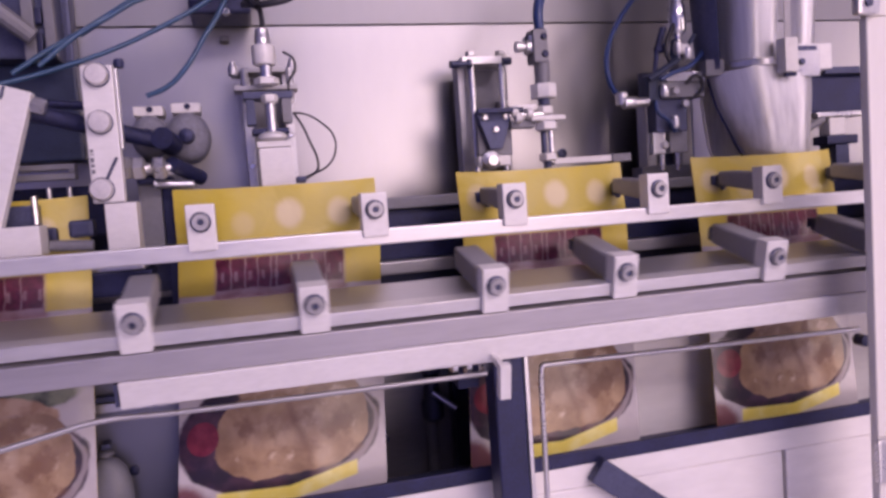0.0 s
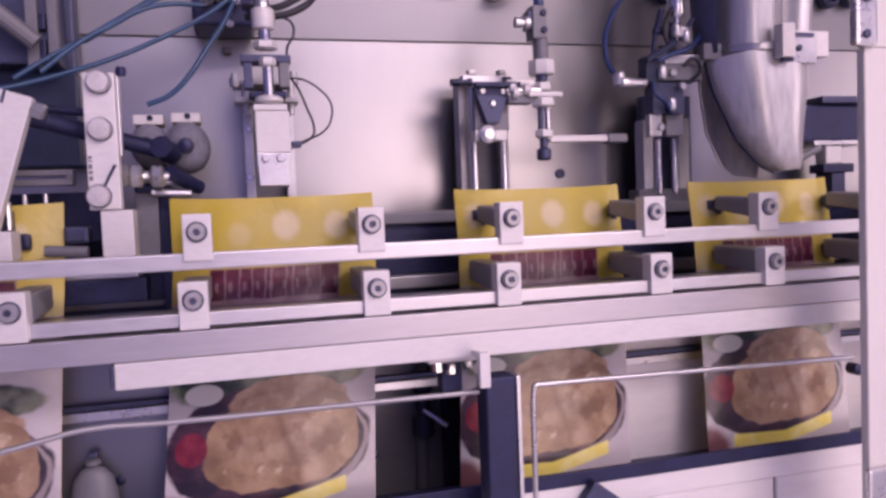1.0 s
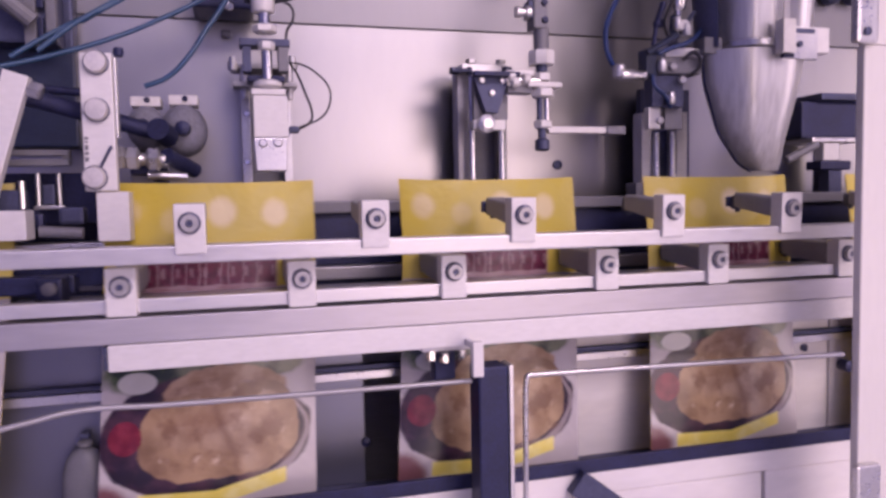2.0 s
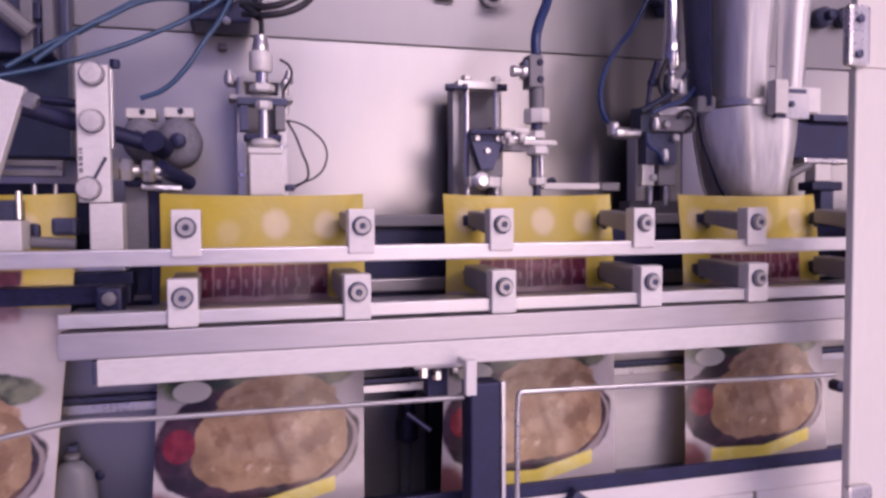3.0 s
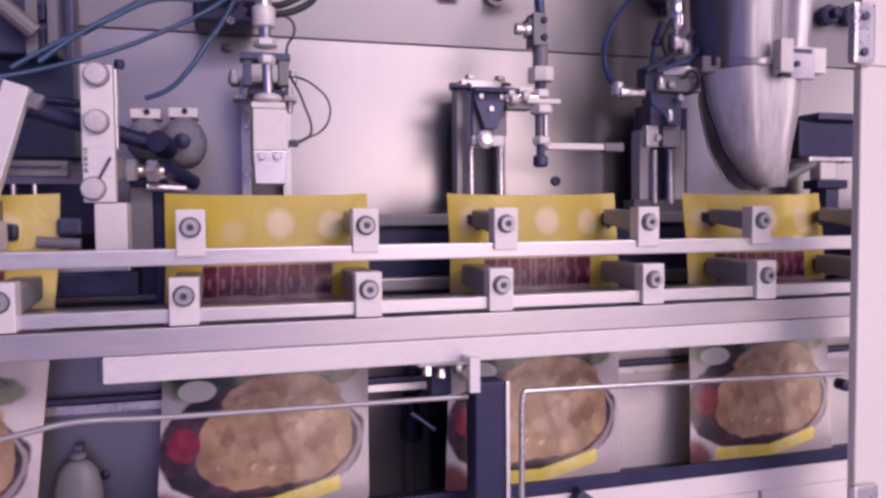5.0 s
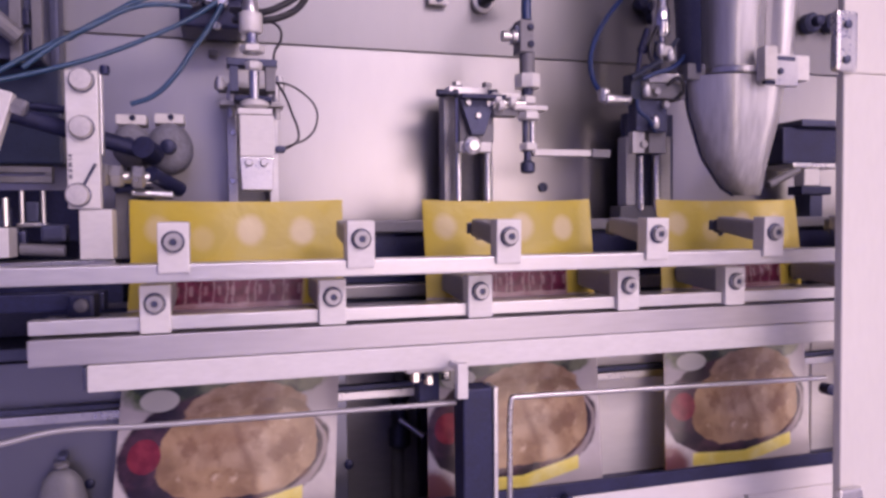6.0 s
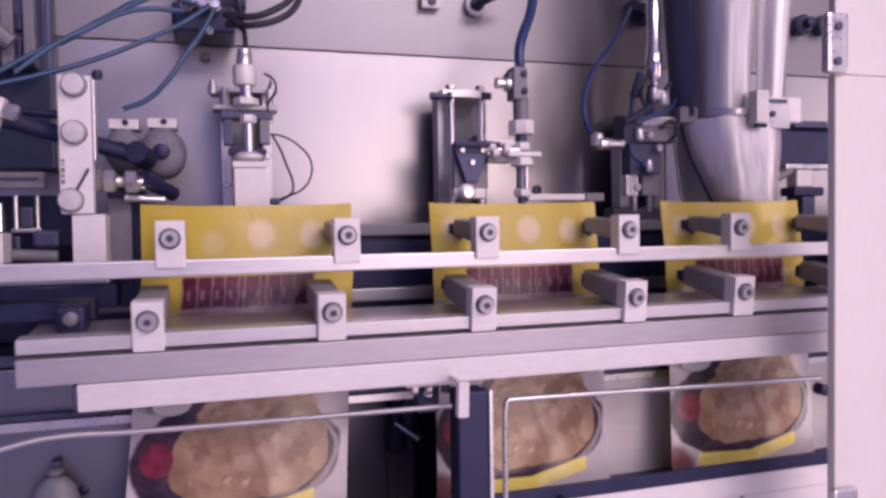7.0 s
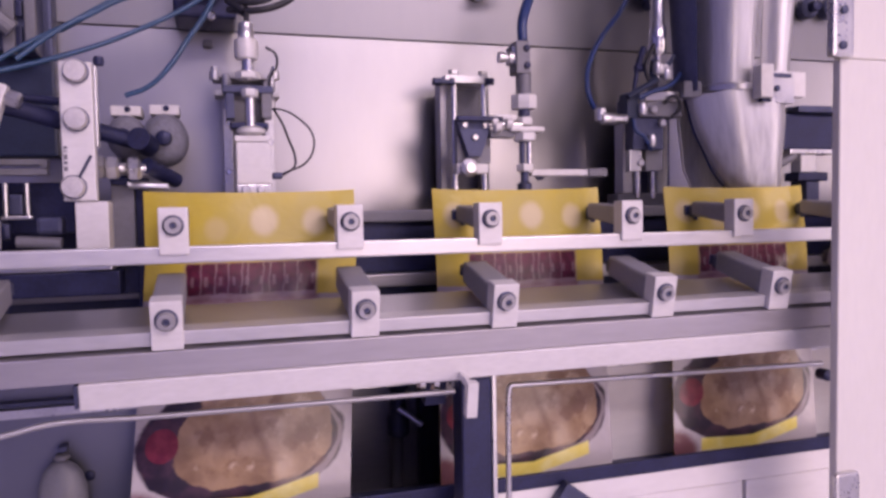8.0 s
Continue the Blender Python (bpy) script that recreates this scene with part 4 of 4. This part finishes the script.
for c, r in (((-0.0964, 0.8650, 1.3360), 0.0235), ((-0.0573, 0.8650, 1.3330), 0.0285)):
    w = thing("guide_roller", "grey rubber guide roller on a pale bracket", "roller", "rollers behind the lever")
    turned("tyre", [(r * 0.45, -0.022), (r * 0.72, -0.019), (r * 0.92, -0.012), (r, -0.002), (r, 0.008), (r * 0.85, 0.018), (r * 0.4, 0.021)], c, RUBBER, w, "Y", 32, sx=0.85)
    turned("hub", [(r * 0.3, -0.0225), (r * 0.26, -0.034), (r * 0.1, -0.036)], c, BLACK, w, "Y", 18)
    part("bracket", box(c[0] - 0.0155, c[0] + 0.0155, c[1] - 0.004, c[1] + 0.0295, c[2] + r - 0.001, c[2] + r + 0.010, 0.002), WHITE, w)
    part("bracket_arm", box(c[0] - 0.016, c[0] - 0.009, c[1] + 0.03, 0.9755, c[2] - 0.03, c[2] + r + 0.014, 0.002), GREY, w)
    bolt_y("bracket_screw", (c[0] + 0.002, c[1] - 0.0042, c[2] + r + 0.006), 0.0032, w, BLACK, 0.002)
cr = thing("cross_shaft", "bright cross shaft with nuts and a dark cam at the lever", "shaft")
part("shaft", rod((-0.1167, 0.7750, 1.2973), (-0.0629, 0.8000, 1.2969), 0.006, 16), STEEL, cr)
for px in ((-0.1132, 0.7750, 1.2984), (-0.1009, 0.7800, 1.2977), (-0.0820, 0.7850, 1.2970)):
    turned("nut", [(0.010, -0.006), (0.012, -0.004), (0.012, 0.004), (0.010, 0.006)], px, STEEL, cr, "X", 6)
part("cam", rod((-0.0709, 0.7900, 1.3007), (-0.0459, 0.8300, 1.2873), 0.008, 16), BLACK, cr)
part("cam_plate", box(-0.1069, -0.0817, 0.8000, 0.8200, 1.2820, 1.2916, 0.003), BLACK, cr)
part("stand", box(-0.1074, -0.0857, 0.8100, 0.8300, 1.2155, 1.2824, 0.001), GREY, cr)
part("stand", box(-0.0856, -0.0725, 0.8200, 0.8400, 1.1310, 1.2898, 0.001), BLACK, cr)
part("low_shaft", rod((-0.0898, 0.8000, 1.2820), (-0.0519, 0.8000, 1.2796), 0.004, 12), STEEL, cr)
fk = thing("fork_bracket", "grey fork bracket with a bright stop at the infeed", "fork bracket")
part("fork_arm", box(-0.2306, -0.1622, 0.8000, 0.8150, 1.3017, 1.3076, 0.001), GREY, fk)
part("fork_arm", box(-0.2309, -0.1624, 0.8000, 0.8150, 1.2919, 1.2984, 0.001), GREY, fk)
part("fork_end", box(-0.1682, -0.1623, 0.8000, 0.8150, 1.2989, 1.3016, 0), GREY, fk)
part("backing", box(-0.2457, -0.1429, 0.8420, 0.8590, 1.2338, 1.2866, 0.002), BLACK, fk)
part("stop_shaft", rod((-0.1833, 0.7650, 1.2285), (-0.1456, 0.7650, 1.2260), 0.0055, 14), GREY, fk)
part("stop_bush", box(-0.1703, -0.1471, 0.7800, 0.8000, 1.2339, 1.2511, 0.004), DARK, fk)
grip = thing("infeed_gripper", "dark pouch gripper with two bright pins at the infeed", "gripper")
part("jaw", box(-0.262, -0.1915, 0.769, 0.781, 1.236, 1.268, 0.002), DARK, grip)
part("foot_block", box(-0.2450, -0.1840, 0.7350, 0.7650, 1.2217, 1.2486, 0.001), PALE, grip)
part("jaw_pad", box(-0.1912, -0.178, 0.772, 0.782, 1.230, 1.246, 0.004), BLACK, grip)
part("pin", rod((-0.1920, 0.818, 1.2530), (-0.1920, 0.818, 1.2850), 0.0024, 10), STEEL, grip)
part("pin", rod((-0.1730, 0.818, 1.2530), (-0.1730, 0.818, 1.2850), 0.0024, 10), STEEL, grip)
part("pin_base", box(-0.1960, -0.1690, 0.813, 0.823, 1.2490, 1.2529, 0.001), STEEL, grip)
part("pin_core", box(-0.1885, -0.1765, 0.814, 0.822, 1.2532, 1.2740, 0.002), DARK, grip)
part("stop_post", rod((-0.1930, 0.766, 1.2500), (-0.1930, 0.766, 1.2760), 0.0032, 12), STEEL_BRIGHT, grip)
part("arm", box(-0.50, -0.1970, 0.824, 0.836, 1.2400, 1.2488, 0.001), DARK, grip)
tr = thing("feed_track", "grey feed track with a black belt edge at the infeed", "feed track")
part("track_plate", box(-0.9, -0.1074, 0.80, 0.845, 1.197, 1.215, 0.001), STEEL, tr)
part("belt_edge", box(-0.9, -0.0997, 0.795, 0.83, 1.172, 1.1965, 0.002), BLACK, tr)
part("track_bracket", box(-0.1066, -0.0832, 0.8450, 0.8570, 1.1676, 1.2008, 0.002), BLACK, tr)
cab = thing("valve_cabinet", "dark slotted valve housing with pale frame plates", "valve housing")
part("case", box(-0.3253, -0.1882, 0.8989, 0.9710, 1.4299, 1.5676, 0.003), DARK, cab)
part("frame_plate", box(-0.2167, -0.2050, 0.8862, 0.8985, 1.4248, 1.5676, 0.001), GREY, cab)
part("frame_plate", box(-0.1952, -0.1855, 0.8862, 0.8985, 1.4306, 1.5697, 0.001), GREY, cab)
part("slot_plate", box(-0.2061, -0.1979, 0.8904, 0.8980, 1.4653, 1.4833, 0.002), BLACK, cab)
part("slot_plate", box(-0.2068, -0.1988, 0.8904, 0.8980, 1.4346, 1.4562, 0.002), BLACK, cab)
part("strut", rod((-0.2444, 0.8650, 1.4818), (-0.2053, 0.8777, 1.4483), 0.010, 12), GREY, cab)
# Two dark blocks added in place of the shadow around the housing.
part("low_shade_block", box(-0.3723, -0.1770, 0.9328, 0.9710, 1.3199, 1.4301, 0.003), BLUEBLACK, cab)
part("rear_shade_block", box(-0.3713, -0.1794, 0.9413, 0.9710, 1.4329, 1.6064, 0.003), DARK, cab)

# ---- air manifold with hoses ----
mani = thing("air_manifold", "black air manifold with bright push fittings and hoses", "air manifold")
part("block", box(-0.0464, 0.0234, 0.8989, 0.9667, 1.4777, 1.5101, 0.004), BLACK, mani)
part("upper_block", box(-0.0400, 0.0375, 0.9116, 0.9498, 1.5119, 1.5593, 0.004), BLACK, mani)
for px in ((-0.0294, 0.8946, 1.5037), (-0.0232, 0.8946, 1.5093), (-0.0128, 0.8946, 1.5062), (-0.0053, 0.8946, 1.5107), (0.0008, 0.8946, 1.5047)):
    turned("push_fitting", [(0.0076, 0.0034), (0.0076, -0.0085), (0.0055, -0.0102), (0.0055, -0.0170)], px, STEEL_BRIGHT, mani, "Y", 16)
bolt_y("block_screw", (-0.0053, 0.8989, 1.4795), 0.005, mani, STEEL_BRIGHT, 0.003)
H = [([(-0.0777, 0.8650, 1.5002), (-0.1053, 0.8565, 1.4789), (-0.1319, 0.8480, 1.4589), (-0.1600, 0.8395, 1.4377), (-0.1922, 0.8310, 1.4087)], BLUE_PALE, 0.0027),
     ([(-0.0318, 0.8734, 1.4924), (-0.0665, 0.8650, 1.4901), (-0.0913, 0.8565, 1.4823), (-0.1319, 0.8480, 1.4572), (-0.1783, 0.8395, 1.4293), (-0.2173, 0.8310, 1.4019)], BLUE_PALE, 0.0027),
     ([(-0.0053, 0.8734, 1.4994), (-0.0318, 0.8650, 1.4778), (-0.0780, 0.8565, 1.4506), (-0.1219, 0.8480, 1.4284), (-0.1632, 0.8395, 1.4118), (-0.2075, 0.8310, 1.3968), (-0.2347, 0.8226, 1.3886)], BLUE_PALE, 0.0027),
     ([(0.0008, 0.8734, 1.4974), (-0.0130, 0.8650, 1.4690), (-0.0293, 0.8565, 1.4431), (-0.0499, 0.8480, 1.4098), (-0.0719, 0.8480, 1.3878), (-0.0946, 0.8480, 1.3780)], BLUE_PALE, 0.0028),
     ([(-0.0226, 0.8734, 1.5019), (-0.0488, 0.8650, 1.5061), (-0.0831, 0.8607, 1.4925), (-0.1110, 0.8565, 1.4738), (-0.1536, 0.8480, 1.4430)], BLUE_PALE, 0.0027),
     ([(0.0102, 0.8480, 1.4846), (0.0424, 0.8310, 1.4798), (0.0637, 0.8310, 1.4886), (0.0831, 0.8395, 1.5049), (0.0937, 0.8480, 1.5241)], CABLE, 0.0038),
     ([(0.0129, 0.8480, 1.4738), (0.0393, 0.8310, 1.4704), (0.0665, 0.8310, 1.4778), (0.0867, 0.8395, 1.4952), (0.0968, 0.8480, 1.5211)], CABLE, 0.0038),
     ([(0.0131, 0.8480, 1.4849), (0.0218, 0.8395, 1.4758), (0.0285, 0.8310, 1.4667)], CABLE, 0.004)]
for pts, m, r in H:
    tube("air_hose", pts, r, m, mani)
hf = thing("hose_clip", "dark hose clip on the back panel above the hose", "hose clip")
part("clip", box(-0.0164, -0.0044, 0.9582, 0.9744, 1.4583, 1.4666, 0.003), GREY, hf)

# ---- below the bars ----
bt = thing("clear_bottle", "flat translucent plastic bottle hanging on the lower panel", "bottle")
bx = (-0.1580, 0.7840, 0.9673)
turned("flask", [(0.004, 0.046), (0.011, 0.043), (0.018, 0.034), (0.0222, 0.018), (0.023, -0.04), (0.020, -0.052)], bx, MILKY, bt, "Z", 28, sy=0.55)
turned("neck_ring", [(0.005, 0.0465), (0.0075, 0.048), (0.0075, 0.051), (0.005, 0.053)], bx, GREY, bt, "Z", 18)
part("hook", box(bx[0] - 0.004, bx[0] + 0.004, bx[1], 0.7995, bx[2] + 0.0535, bx[2] + 0.059, 0.001), DARK, bt)
# Made-up form standing for dim, unidentified fittings in the recess.
dv = thing("recess_fitting", "dark round fitting with a steel lever, added to fill the recess", "valve")
turned("body", [(0.010, -0.03), (0.014, -0.026), (0.014, -0.006), (0.010, 0.0), (0.010, 0.03), (0.014, 0.034), (0.014, 0.05)], (0.2084, 0.9110, 0.9914), DARK, dv, "Z", 20)
part("lever", rod((0.2050, 0.8950, 1.0020), (0.2325, 0.8830, 0.9811), 0.004, 12), STEEL, dv)
part("pipe", rod((0.2105, 0.9110, 1.0349), (0.2110, 0.9110, 1.0640), 0.008, 16), GREY, dv)
part("pipe", rod((0.2066, 0.9110, 0.9698), (0.2042, 0.9110, 0.8161), 0.008, 16), GREY, dv)
# ---- motions ----
def at_phase(table, t):
    """A value from a table of (phase, value), for a cycle of 3.8 s."""
    ph = (t - 0.3) % 3.8 + 0.3
    for (a, va), (b, vb) in zip(table, table[1:]):
        if a <= ph <= b:
            f = (ph - a) / (b - a)
            return va + (vb - va) * f
    return table[-1][1]


SLIDE = [(0.3, -0.298), (1.2, -0.30), (1.35, -0.286), (1.5, -0.235), (1.7, -0.158), (2.0, -0.057), (2.2, -0.015), (2.4, 0.0), (3.0, 0.0),
         (3.2, -0.014), (3.5, -0.095), (3.7, -0.163), (3.8, -0.205), (4.0, -0.272), (4.1, -0.298)]
SWING = [(0.3, 1.0), (0.5, 0.96), (0.7, 0.4), (0.95, 0.0), (2.9, 0.0), (3.05, 0.1), (3.2, 0.5), (3.5, 0.85), (3.7, 1.0), (4.1, 1.0)]
OPEN = [(0.3, 0.0), (1.22, 0.0), (1.42, 1.0), (2.25, 1.0), (2.55, 0.0), (4.1, 0.0)]
LIFT = [(0.3, 0.004), (0.4, 0.013), (0.5, 0.028), (0.7, 0.046), (0.9, 0.052), (2.45, 0.052), (2.6, 0.046), (2.7, 0.037), (2.85, 0.017), (3.0, 0.004),
        (3.2, 0.0), (4.1, 0.0)]
JAWS = [(0.3, 1.0), (0.95, 1.0), (1.4, 0.0), (2.75, 0.0), (3.2, 1.0), (4.1, 1.0)]
GRIP = [(0.3, -0.004), (0.45, -0.016), (1.0, -0.019), (1.5, -0.030), (2.0, -0.003), (2.4, 0.0), (4.1, 0.0)]
LEAVING = [(0.3, 0.008), (0.45, -0.006), (1.2, -0.008), (2.4, 0.0), (2.8, 0.011), (4.1, 0.011)]
ARRIVING = [(0.3, 0.0), (1.2, 0.0), (2.4, 0.011), (4.1, 0.011)]
TIMES = [i / 10 for i in range(81)]


def steps(t):
    """How far the pouches have been carried on, in pitches."""
    n, ph = math.floor(t / 3.8), t % 3.8
    s = at_phase(SLIDE, t) / 0.298 + 1 if 1.2 <= ph <= 2.4 else (0 if ph < 1.2 else 1)
    return n + max(0, min(1, s))


def infeed_shift(k, t):
    """The first place: the pouch hangs in the gripper, which draws back before the pouch is handed on."""
    place, ph = k + math.floor(t / 3.8), t % 3.8
    if place == -1 and ph < 2.4:
        return at_phase(LEAVING, t)
    if place == -2 and ph >= 1.2:
        return at_phase(ARRIVING, t)
    return 0.0


def swung(centre, dx, s, out, down, angle):
    """A bar that swings out and down about a shaft below it: s from 0 (shut) to 1 (open)."""
    c = Vector(centre)
    return Matrix.Translation(c + Vector((dx, -out * s, -down * s))) @ Matrix.Rotation(radians(angle * s), 4, "X") @ Matrix.Translation(-c)


def motions():
    low, high = (0, LY, LZ), (0, UY, UZ)
    walk(upper, [(t, swung(high, 0, at_phase(OPEN, t), 0.042, 0.0055, 2)) for t in TIMES])
    walk(rail, [(t, swung(low, 0, at_phase(SWING, t), 0.048, 0.014, 11)) for t in TIMES])
    walk(carriage, [(t, swung(low, at_phase(SLIDE, t), at_phase(SWING, t), 0.048, 0.014, 11)) for t in TIMES])
    for k, p in pouches:
        walk(p, [(t, pose(0.031 + PITCH * (k + steps(t)) + infeed_shift(k, t), PY, PZ, -9)) for t in TIMES])
    for ob, home in ((head, (0, 0, 0)), (noz, (0, 0, 0)), (spr, (0, 0, 0)), (fun, (fx, fy, zc))):
        walk(ob, [(t, pose(home[0], home[1], home[2] + at_phase(LIFT, t) - 0.037)) for t in TIMES])
    walk(jaw_front, [(t, pose(0.004 * at_phase(JAWS, t), 0, 0, -7 * at_phase(JAWS, t), -6 * at_phase(JAWS, t))) for t in TIMES])
    walk(jaw_rear, [(t, pose(0, 0, 0, 8 * at_phase(JAWS, t), 6 * at_phase(JAWS, t))) for t in TIMES])
    walk(grip, [(t, pose(at_phase(GRIP, t), 0, 0)) for t in TIMES])


motions()
